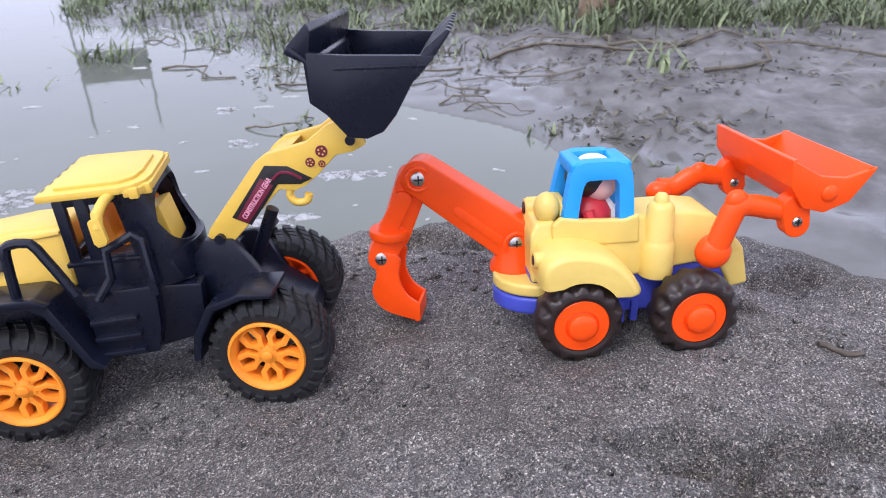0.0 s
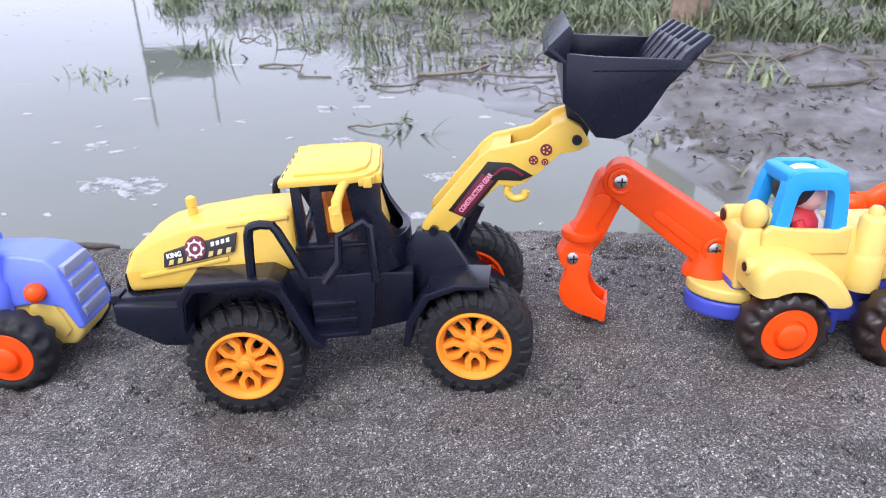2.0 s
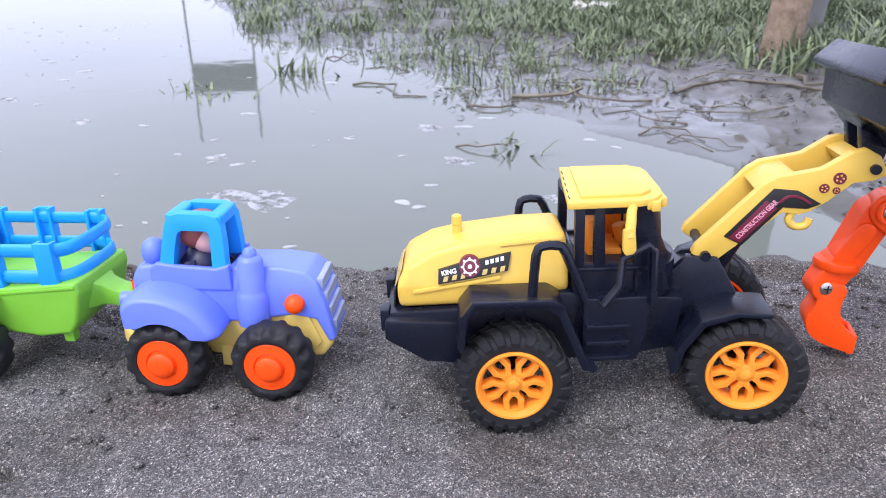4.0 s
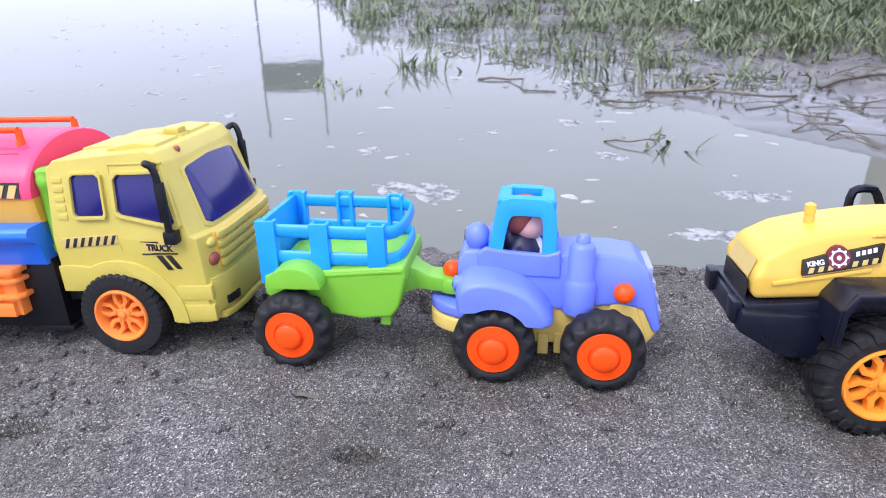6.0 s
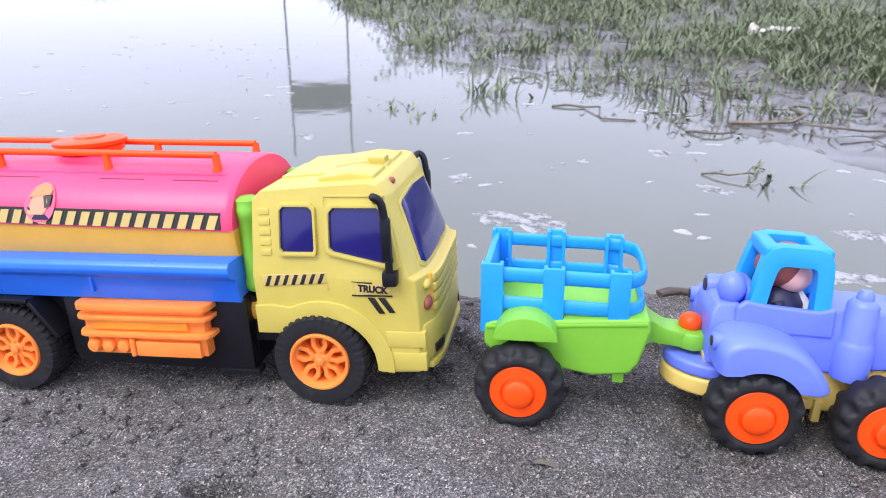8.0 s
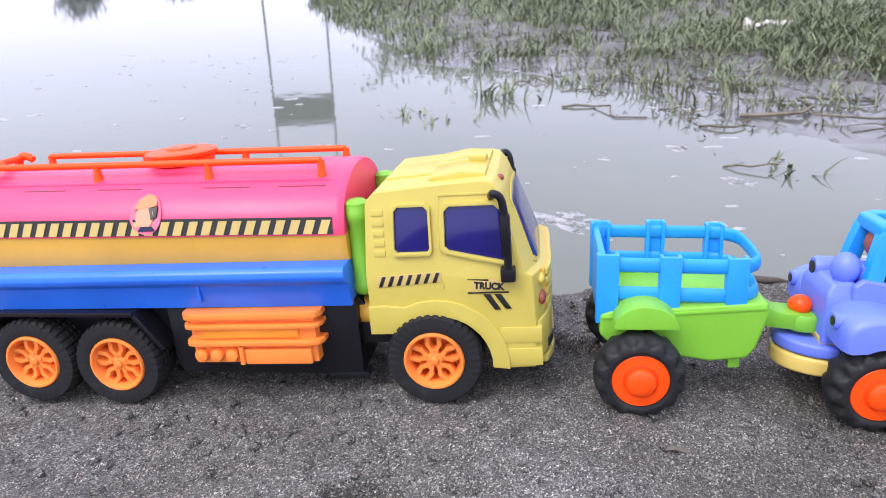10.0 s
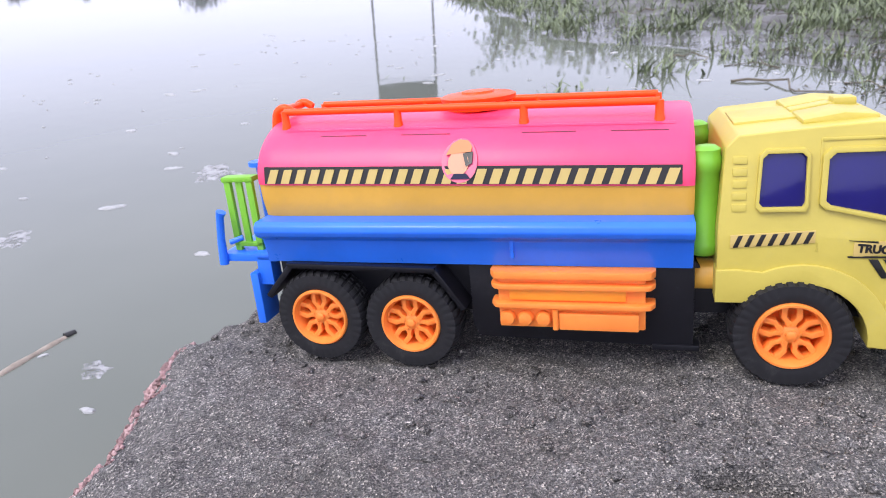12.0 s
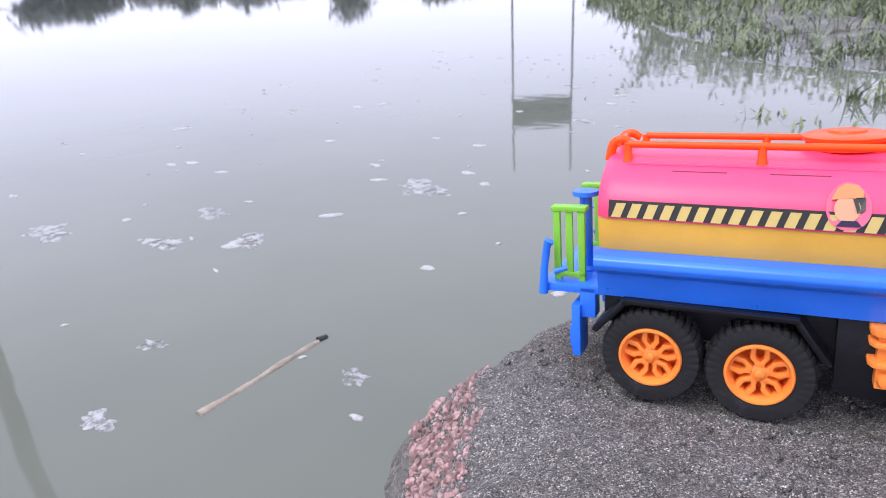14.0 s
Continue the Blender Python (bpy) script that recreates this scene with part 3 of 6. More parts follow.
def make_tanker():
    t = thing("tanker_truck", pose(-0.606, 0.2371, -0.0046, -5.43, -4.27, 6.19), "toy tanker truck, yellow cab, pink and amber tank, on sand", "toy truck")
    YC = 54.0

    def taper(co):
        k = 1 - 0.13 * max(0.0, co.z - 46) / 55
        return Vector((co.x, YC + (co.y - YC) * k, co.z))

    def round_front(bm):
        """Rounds the cab's front corners, seen from above."""
        for y in (10, 16, 22, 30, 78, 86, 92, 98):
            bmesh.ops.bisect_plane(bm, geom=bm.verts[:] + bm.edges[:] + bm.faces[:], plane_co=(0, y, 0), plane_no=(0, 1, 0))

        def f(co):
            d = max(0.0, abs(co.y - YC) - 24) / 26
            k = min(max((co.x - 30) / 22, 0.0), 1.0)
            return Vector((co.x - 7.0 * k * d * d, co.y, co.z))
        return warp(bm, f)

    # cab
    side = [(-32, 16), (-32.5, 48), (-30, 86), (-25, 91), (10, 93.5), (30, 94.6), (36, 93.4), (41, 87.3), (56.3, 47.5), (60, 46), (61, 20), (60, -5), (32.5, -6)]
    side += arc(3, -3, 28.5, -3, 137, 14)
    cab = part("cab", round_front(warp(cuts(prism(side, 4, 104, 3.0, 3), (46.0,)), taper)), YELLOW_TRUCK, t, "moulded yellow plastic cab")
    for y0, y1 in ((2.6, 14), (94, 105.4)):
        lip = arc(3, -3, 37.0, -4, 116, 14) + [(-24, 31.5), (-32.7, 31), (-32.7, 15.5), (-18.5, 15.5)] + arc(3, -3, 28.0, 138, -3, 14)
        part("wheel_arch", warp(prism(lip, y0, y1, 1.8, 3), taper), YELLOW_TRUCK, t)
        part("step_block", prism([(36, -4), (57, -4), (57, 6), (36, 6)], y0 + 0.8, y1 - 0.8, 0.8), YELLOW_TRUCK, t)
        part("step_block", prism([(36, 9), (57, 9), (57, 18), (36, 18)], y0 + 0.8, y1 - 0.8, 0.8), YELLOW_TRUCK, t)
    for s in (0, 1):
        def put(name, outline, y0, y1, mat, bevel=0.5, label="", s=s):
            a, b = (y0, y1) if s == 0 else (2 * YC - y1, 2 * YC - y0)
            return part(name, warp(prism(outline, a, b, bevel), taper), mat, t, label)
        w1 = [(-14.5, 60), (1, 60), (2, 62), (2, 81), (0, 83), (-13, 83), (-15, 81), (-16, 62)]
        w2 = [(12, 60.5), (41, 54), (43, 56), (38, 80), (35, 82.5), (13, 82.5), (10.5, 80), (10, 62.5)]
        for win in (w1, w2):
            cx, cz = sum(p[0] for p in win) / len(win), sum(p[1] for p in win) / len(win)
            frame_out = [(cx + (x - cx) * 1.17, cz + (z - cz) * 1.17) for x, z in win]
            p = put("window", [(cx + (x - cx) * 1.06, cz + (z - cz) * 1.06) for x, z in win], 3.7, 6, GLASS_BLUE, 0.1, "dark blue plastic window")
            a, b = (1.7, 5) if s == 0 else (2 * YC - 1.7, 2 * YC - 5)
            part("window_frame", warp(ring_plate(frame_out, win, a, b), taper), YELLOW_TRUCK, p)
        put("door_seam", [(7.2, 40), (8.2, 40), (8.2, 88), (7.2, 88)], 3.55, 5, YELLOW_TRUCK, 0.3)
        put("door_seam", [(7.5, 87.5), (39, 87.5), (39, 88.7), (7.5, 88.7)], 3.4, 5, YELLOW_TRUCK, 0.3)
        for i in range(5):
            put("louvre", [(-27, 58 + i * 5.2), (-21, 58 + i * 5.2), (-21, 61.3 + i * 5.2), (-27, 61.3 + i * 5.2)], 3.4, 5, YELLOW_TRUCK, 0.4)
        # hazard stripe and door print
        put("hazard_sticker", [(-27, 41.5), (7, 44), (7, 49.5), (-27, 47.5)], 3.55, 4.4, CREAM, 0.1, "cream sticker with black bars")
        for i in range(7):
            x = -26 + i * 4.7
            put("hazard_bar", [(x, 41.8 + i * 0.3), (x + 2.0, 41.9 + i * 0.3), (x + 4.2, 47.4 + i * 0.25), (x + 2.2, 47.3 + i * 0.25)], 3.35, 4.2, INK, 0.05)
        put("door_print", [(22, 37.5), (40, 39.5), (40, 45), (22, 44)], 3.55, 4.2, CREAM, 0.05, "faded printed door sticker")
        put("print_line", [(20, 37.2), (41, 37.2), (41, 37.9), (20, 37.9)], 3.4, 4.4, INK, 0.02)
        put("print_slash", [(28, 36.5), (31.5, 36.5), (36.5, 28), (33.5, 28)], 3.4, 4.4, INK, 0.02)
        put("print_slash", [(33.5, 36.5), (37, 36.5), (42, 28.5), (39, 28.5)], 3.4, 4.4, INK, 0.02)
        put("print_line", [(20, 45), (31, 43.8), (31, 44.6)], 3.4, 4.4, INK, 0.02)
        # mirror
        my = -1.0 if s == 0 else 2 * YC + 1.0
        inn = 10 if s == 0 else 2 * YC - 10
        arm = part("mirror_arm", tube(smooth_path([(34, inn, 86), (36, my, 90), (40, my, 86), (41.5, my, 66), (41.5, my, 52)], 4), 2.0, 10), BLACK, t, "black mirror on a bent arm")
        part("mirror", box(38.5, 43.5, my - 2, my + 2.5, 58, 80, 1.6), BLACK, arm)
        part("mirror_foot", box(37.5, 45, my - 1, my + 5.5, 44.5, 52, 1.2), BLACK, arm)
    lettering("TRUCK", 5.0, INK, t, pose(31.0, 3.45, 41.0, 0, 4, 0), squeeze=0.92, bold=0.05)
    # roof visor and ribs
    part("roof_ridge", warp(prism([(-24, 90), (28, 94.0), (28, 95.4), (-24, 92.2)], 34, 74, 0.5), taper), YELLOW_TRUCK, t)
    for y0, y1 in ((20, 46), (50, 60), (62, 88)):
        part("roof_rib", prism([(2, 92.5), (32, 92.5), (31, 96), (18, 97.3), (2, 94.8)], y0, y1, 1.0), YELLOW_TRUCK, t)
    part("roof_horn", box(20, 30, 50, 60, 95, 99.5, 1.4), YELLOW_TRUCK, t)
    # windscreen
    def front(u, y):
        return Vector((41.3 + 14.4 * u, y, 87.0 - 38.0 * u))
    ws = [(0.14, 24), (0.10, 54), (0.14, 84), (0.18, 88), (0.92, 93), (0.98, 89), (1.0, 54), (0.98, 19), (0.92, 15), (0.18, 20)]
    ws = [(u, YC + (y - YC) * 0.92) for u, y in ws]
    part("windscreen", round_front(slab([front(u, y) for u, y in ws], -1.2, 0.3)), GLASS_BLUE, t, "dark blue windscreen")
    ring = [front(0.5 + (u - 0.5) * 1.12, YC + (y - YC) * 1.07) for u, y in ws]
    part("windscreen_frame", round_front(slab(ring, -0.6, 0.25)), YELLOW_TRUCK, t)
    # grille
    part("grille_recess", round_front(box(58, 61.2, 15, 93, 24, 46, 0.5)), YELLOW_TANK, t)
    for i, z in enumerate((44, 38.5, 33, 27.5)):
        part("grille_bar", round_front(box(58, 63.0, 16, 92, z - 2.2, z + 1.8, 1.0)), YELLOW_TRUCK, t)
    part("bumper", round_front(box(57, 62.5, 6, 102, 0, 21, 2.2)), YELLOW_TRUCK, t)
    part("bumper_lip", round_front(box(58, 63.5, 10, 98, -5.5, -1.5, 1.3)), YELLOW_TRUCK, t)
    # uncut slots: black blocks stand for the shade inside
    part("bumper_slot", round_front(box(61.0, 63.2, 14, 26, 2, 7, 0.4)), INK, t)
    part("bumper_slot", round_front(box(61.0, 63.2, 82, 94, 2, 7, 0.4)), INK, t)
    for y in (13, 95):
        part("headlight", ball((57.0, y, 31), 1.0, squash=(2.6, 5.0, 4.0)), DOLL_BROWN, t, "painted brown-red headlight")
        part("headlight", ball((57.0, y, 41), 1.0, squash=(2.4, 4.2, 3.0)), YELLOW_TRUCK, t)
    part("roof_lamp", ball((38.0, 30, 91), 2.0), DOLL_BROWN, t)
    # chassis
    part("chassis", prism([(-262, 33), (-262, 14), (-150, 2), (-148, -10), (-42, -12), (-40, 4), (30, 4), (56, -4), (56, 4), (30, 16), (-32, 20), (-42, 33)], 16, 92, 1.0), BLACK, t, "black plastic chassis")
    for y0, y1 in ((9, 16), (92, 99)):
        part("side_plate", prism([(-150, 33), (-150, -3), (-146, -9.5), (-41, -11.5), (-41, 33)], y0, y1, 0.8), BLACK, t)
        part("side_step", box(-60, -38, y0 - 1, y1, -13, -10, 0.6), BLACK, t)
    part("rear_axle", tube([(-182, 18, 0), (-182, 90, 0)], 4), BLACK, t)
    part("rear_axle", tube([(-236, 18, 0), (-236, 90, 0)], 4), BLACK, t)
    part("front_axle", tube([(0, 18, 0), (0, 90, 0)], 4), BLACK, t)
    for y0, y1 in ((1.5, 30), (78, 106.5)):
        strip = [(-266, 14), (-249, 33), (-166, 31), (-151, 9), (-154, 8), (-168, 28), (-247, 30), (-263, 12)]
        part("rear_mudguard", prism(strip, y0, y1, 0.8), BLACK, t)
        part("guard_rim", prism([(-250, 33.5), (-166, 31.5), (-166, 29.0), (-249, 31)], y0 - 1.2, y0 + 1.5, 0.5), BLACK, t)
    for x, z in ((0, 0.5), (-182, 0), (-234.5, 2.0)):
        add_wheel(t, x, 0.0, z, TRUCK_WHEEL)
        add_wheel(t, x, 108.0, z, TRUCK_WHEEL, True)

    # tank: pink upper half, amber lower half
    def sag(x):
        """The tank leans down a little towards the cab."""
        return -0.0265 * (x + 240)

    def ring_pts(x, k, upper):
        if upper:
            pts = [(YC - 47.5 * k * math.cos(a), 75 + 31.0 * k * math.sin(a) ** 0.92) for a in [math.pi * i / 72 for i in range(73)]]
        else:
            pts = [(YC - 46.8 * k, 75), (YC - 46.0 * k, 66), (YC - 43.5 * k, 56), (YC - 38 * k, 48), (YC + 38 * k, 48), (YC + 43.5 * k, 56), (YC + 46.0 * k, 66), (YC + 46.8 * k, 75)]
        return [(x, y, z + sag(x)) for y, z in pts]
    ends = [(-264, 0.90), (-262.5, 0.95), (-258, 0.99), (-252, 1.0), (-150, 1.0), (-46, 1.0), (-43.5, 0.99), (-42, 0.965)]
    part("tank_top", loft([ring_pts(x, k, True) for x, k in ends]), PINK, t, "glossy pink upper tank shell")
    part("tank_bottom", loft([ring_pts(x, k, False) for x, k in ends]), YELLOW_TANK, t, "amber lower tank shell")

    def on_tank(co):
        s = min(max((co.z - 75) / 31.0, 0.0), 1.0)
        a = math.asin(s ** (1 / 0.92))
        return Vector((co.x, YC - 47.5 * math.cos(a) + co.y, co.z + sag(co.x)))
    strip = part("hazard_strip", warp(prism([(-257, 76), (-47.5, 76), (-47.5, 84.5), (-257, 84.5)], -0.7, 0.4), on_tank), INK, t, "black hazard strip with slanted cream bars, worn edges")
    for i in range(26):
        x = -255.5 + i * 8.0
        part("strip_bar", warp(prism([(x, 76.15), (x + 4.7, 76.15), (x + 7.3, 83.2), (x + 2.6, 83.2)], -1.0, 0.2), on_tank), CREAM, strip)
    oval = [(-150 + 9 * math.cos(a), 86.5 + 9.8 * math.sin(a)) for a in [2 * math.pi * i / 24 for i in range(24)]]
    badge = part("round_sticker", warp(prism(oval, -1.2, 0.2), on_tank), PINK_PRINT, t, "oval glossy sticker in pink and tan shapes")
    part("sticker_shape", warp(prism([(-150.5 + 5.2 * math.cos(a), 86.0 + 5.6 * math.sin(a)) for a in [2 * math.pi * i / 18 for i in range(18)]], -1.4, 0.2), on_tank), TAN_PRINT, badge)
    part("sticker_shape", warp(prism([(-157, 89.6), (-144.5, 91.0), (-144.2, 93.0), (-146.5, 95.4), (-151, 96.0), (-154.5, 94.2)], -1.6, 0.2), on_tank), RUST_PRINT, badge)
    part("sticker_shape", warp(prism([(-146.6, 84.5), (-143.6, 86), (-143.6, 90.8), (-148.5, 90.2)], -1.6, 0.2), on_tank), INK, badge)
    part("sticker_shape", warp(prism([(-154.5, 78.6), (-144.5, 78.8), (-146.5, 81.2), (-152.5, 81.2)], -1.6, 0.2), on_tank), DOLL_NAVY, badge)
    part("tank_seam", warp(box(-250, -50, -0.5, 0.4, 100.2, 101.0, 0.1), on_tank), PINK, t)
    # slots not cut: thin maroon strips carry the shade of their depth
    for x in (-215, -170, -108, -66):
        part("tank_slot", warp(box(x - 13, x + 13, -0.12, 0.4, 97.8, 98.2, 0.02), on_tank), MAROON, t)
    # rails and hatch
    for y, low in ((30, 0), (80, 2.5)):
        rail = part("roof_rail", tube([(x, y, 110 - low + sag(x)) for x in (-252, -150, -57)], 1.9, 10), RED_ORANGE, t, "orange grab rail along the tank")
        for x in (-252, -187, -121, -57):
            part("rail_post", tube([(x, y, 110.5 - low + sag(x)), (x, y, 104 + sag(x)), (x, y - 0.8, 98 + sag(x))], [2.0, 2.2, 3.4], 10), RED_ORANGE, rail)
    for y in (40, 64):
        part("rear_rail", tube(smooth_path([(-252, y, 109), (-257, y, 111.5), (-262, y, 109), (-264, y, 100)], 4), [2.2 + 0.05 * i for i in range(13)], 10), RED_ORANGE, t)
    part("rear_rail", tube([(-259, 38, 110.5), (-259, 66, 110.5)], 2.0, 10), RED_ORANGE, t)
    hatch = part("hatch", lathe([(18, 104), (18.5, 107), (17, 107.5), (17, 108), (20, 108.5), (20.5, 110.5), (18, 111.5), (9, 112), (8.5, 113), (0.2, 113.2)], (-150, 58, -0.5), "Z", 36), RED_ORANGE, t, "round orange tank hatch")
    # blue skirt
    sk = [(-1.0, 57.5), (-3.4, 55.5), (-4, 52.5), (-2.5, 49.5), (1, 47.8), (3.5, 46), (6.5, 32.5), (101.5, 32.5), (104.5, 46), (107, 47.8), (110.5, 49.5), (112, 52.5), (111.4, 55.5), (109, 57.5)]
    def droop(co):
        return Vector((co.x, co.y, co.z - 0.009 * (co.x + 265)))
    part("skirt", warp(xprism(sk, -263, -42, 0.7), droop), BLUE, t, "blue plastic side skirt with rounded lip")
    part("skirt_rib", box(-127, -125, 3.0, 6, 36, 45, 0.4), BLUE, t)
    # side tank
    st = part("side_locker", box(-134, -63, 2, 12, 0, 30, 1.0), ORANGE, t, "orange ribbed side locker")
    for z0, z1, d in ((27, 31.5, 0), (21.5, 24.8, 1.5), (11.5, 15, 1.5)):
        
        plan = [(-137.5, 3.0), (-135.5, -0.8), (-132, -2.0), (-64, -2.0), (-60.5, -0.8), (-58.5, 3.0), (-58.5, 11), (-137.5, 11)]
        tray = prism([(x, y) for x, y in plan], z0, z1 - 0.6, 0.9, 2)
        tray.transform(Matrix(((1, 0, 0, 0), (0, 0, 1, 0), (0, 1, 0, 0), (0, 0, 0, 1))))
        part("locker_rib", tray, ORANGE, st)
    part("locker_bolt", tube([(-105, 0, 31), (-105, 0, 27)], 1.6), ORANGE, st)
    part("locker_inset", box(-128, -72, 0.2, 6, 15.5, 21, 0.6), AMBER_RIM, st)
    for x in (-129.5, -120.5, -111.5):
        part("locker_knob", lathe([(3.6, 6), (4.0, 0.5), (3.2, -1.2), (0.2, -1.8)], (x, 0, 5.5), "Y", 20), ORANGE, st)
    part("locker_pin", tube([(-105.5, -0.5, 11), (-105.5, -0.5, 0.5)], 1.5), ORANGE, st)
    part("locker_lower", box(-104, -66, -0.6, 8, 0, 9, 1.0), ORANGE, st)
    # gas bottles behind the cab
    for y in (19, 89):
        part("gas_bottle", lathe([(5.5, 34), (7.0, 36), (7.0, 40), (6.3, 41), (6.3, 74), (7.0, 75), (7.0, 80), (6.3, 81), (6.3, 84), (4, 85.5), (0.2, 85.5)], (-37, y, 0), "Z", 24), LIME, t, "lime green upright cylinder")
    part("lower_canister", lathe([(0.2, -43), (7, -42.5), (8, -41), (8, -32), (0.2, -32)], (0, 22, 22), "X", 24), YELLOW_TANK, t)
    # rear platform
    part("platform", box(-297, -262, 12, 96, 30, 35, 1.0), BLUE, t, "blue rear platform")
    for y in (11, 97):
        part("platform_post", tube([(-295.5, y, 29), (-294.5, y, 44), (-292.5, y, 57), (-291, y, 60)], [2.7, 2.2, 2.2, 2.9], 10), BLUE, t)
        part("platform_peg", tube([(-289, y, 42), (-282, y + 3, 44)], 1.5), BLUE, t)
    for y in (18, 80):
        lad = part("ladder_rail", box(-291, -287, y, y + 3, 34, 77, 0.6), LIME, t, "lime green ladder frame")
        part("ladder_rail", box(-277, -273, y, y + 3, 34, 77, 0.6), LIME, t)
        part("ladder_top", box(-292, -272, y - 0.6, y + 7, 75, 78, 0.8), LIME, t)
        part("ladder_rung", box(-291, -273, y, y + 3, 37, 40, 0.6), LIME, t)
        part("ladder_panel", box(-284, -280, y + 0.5, y + 2.5, 38, 76, 0.5), LIME, t)
    part("pump_post", lathe([(5.5, 34), (5.5, 36), (3.6, 38), (3.6, 79), (7.5, 80), (7.5, 82.5), (0.2, 83)], (-278, 40, 0), "Z", 24), BLUE, t)
    for y in (9, 83):
        flap = part("mud_flap", box(-279, -274, y, y + 17, -7, 24, 0.8), BLUE, t, "blue mud flap")
        part("flap_hanger", box(-275, -266, y + 3, y + 13, 16, 34, 0.8), BLUE, flap)
        part("flap_plate", box(-281, -277.5, y + 3, y + 9, -3, 10, 0.6), BLUE, flap)
    return t


make_tanker()
# ---- wheel loader ----


def make_loader():
    t = thing("wheel_loader", pose(-0.0875, 0.2674, 0.0137, -5.53, -4.18, 8.19), "toy wheel loader, yellow and black, raised bucket, on sand", "toy loader")
    YC = 47.0
    bend = Matrix.Rotation(radians(-10.5), 4, "Z")

    def bulge(co):
        k = 1 - 0.34 * max(0.0, co.z - 48) / 30
        return Vector((co.x, YC + (co.y - YC) * k, co.z))

    # rear body
    hood = [(-173, 36), (-173.5, 48), (-168, 58), (-155, 65), (-138, 68.5), (-110, 71.5), (-86, 71.5), (-85, 41), (-112, 41), (-128, 36)]
    part("hood", warp(cuts(prism(hood, 23.5, 70.5, 4.0, 3), (48, 52, 56, 60, 64, 68)), bulge), YELLOW_LOADER, t, "rounded yellow engine hood")
    part("hood_step", warp(prism([(-120, 66), (-88, 68), (-88, 69.6), (-118, 68)], 22, 72, 0.6), bulge), YELLOW_LOADER, t)
    for y in (23, 71):
        part("hood_fin", warp(prism([(-165, 44), (-120, 50), (-120, 52), (-165, 46)], y - 0.8, y + 0.8, 0.4), bulge), YELLOW_LOADER, t)
    part("exhaust", lathe([(2.6, 66), (2.4, 72), (2.8, 72.5), (2.6, 77), (1.0, 78), (0.1, 78)], (-141, YC + 1, 0), "Z", 18), YELLOW_LOADER, t, "short yellow exhaust stub")
    # printed side badge: black plate, maroon wheel and cream bars
    badge = part("side_badge", warp(prism([(-152, 49.3), (-134, 51.5), (-116.4, 54.6), (-114.4, 63.3), (-129, 60.6), (-141, 58.8), (-151.5, 56.2)], 21.2, 24.5, 0.05), bulge), INK, t, "black and cream side sticker with a maroon roundel")
    part("badge_roundel", warp(lathe([(0.1, 20.6), (5.3, 20.6), (5.5, 23)], (-135.5, 0, 57.6), "Y", 28), bulge), MAROON, badge)
    part("badge_ring", warp(lathe([(2.9, 20.3), (3.7, 20.3), (3.7, 21), (2.9, 21)], (-135.5, 0, 57.6), "Y", 24, ring=True), bulge), WHITE_PRINT, badge)
    for k in range(8):
        a = k * math.pi / 4
        part("badge_tooth", warp(lathe([(0.1, 20.3), (0.62, 20.3), (0.62, 21)], (-135.5 + 4.0 * math.cos(a), 0, 57.6 + 4.0 * math.sin(a)), "Y", 8), bulge), WHITE_PRINT, badge)
    part("badge_hub", warp(lathe([(0.1, 20.3), (1.1, 20.3), (1.1, 21)], (-135.5, 0, 57.6), "Y", 12), bulge), WHITE_PRINT, badge)
    lettering("KING", 3.4, WHITE_PRINT, badge, pose(-146.2, 22.6, 55.3, -20, -9, 0), squeeze=0.95, thick=0.3, bold=0.04)
    for x, z in ((-127.6, 57.9), (-125.0, 58.4), (-122.4, 58.9), (-119.8, 59.4)):
        part("badge_bar", warp(prism([(x, z), (x + 1.7, z + 0.35), (x + 1.7, z + 2.4), (x, z + 2.05)], 20.7, 22, 0.02), bulge), WHITE_PRINT, badge)
    for i, x in enumerate((-149.5, -145, -140.5, -129.5, -125, -120.5)):
        z = 50.2 + (x + 152) * 0.13
        part("badge_bar", warp(prism([(x, z), (x + 2.3, z + 0.3), (x + 3.0, z + 2.7), (x + 0.7, z + 2.4)], 20.7, 22, 0.02), bulge), CREAM, badge)
    warn = part("warning_sticker", slab([(-170.6, 30, 55), (-170.6, 60, 55), (-174.3, 60, 46), (-174.3, 30, 46)], 0.5), CREAM, t, "cream warning sticker with a black triangle")
    part("warning_triangle", slab([(-174.4, 33, 47), (-174.4, 42, 47), (-171.3, 37.5, 54)], 0.4), INK, warn)
    for z in (47.6, 49.8, 52.0):
        x = -174.3 + (z - 46) * 0.41 - 0.35
        part("warning_bar", slab([(x, 44, z), (x, 58, z), (x + 0.5, 58, z + 1.2), (x + 0.5, 44, z + 1.2)], 0.3), INK, warn)
    part("plate_block", slab([(-174.4, 28, 45), (-174.4, 62, 45), (-175.2, 62, 35), (-175.2, 28, 35)], 0.8), INK, t)
    part("chassis", prism([(-178, 35), (-178, 20), (-158, 8), (-140, 4), (-60, 3), (-30, 8), (-27, 36), (-86, 42), (-112, 42), (-128, 36)], 21, 73, 1.6), NAVY, t, "blue-black plastic chassis")
    part("counterweight", prism([(-180, 33), (-181, 22), (-160, 8), (-142, 6), (-140, 30)], 16, 78, 2.0), NAVY, t)
    part("tail_block", box(-183, -178, 22, 32, 24, 36, 1.0), NAVY, t)
    part("tail_block", box(-183, -178, 62, 72, 24, 36, 1.0), NAVY, t)
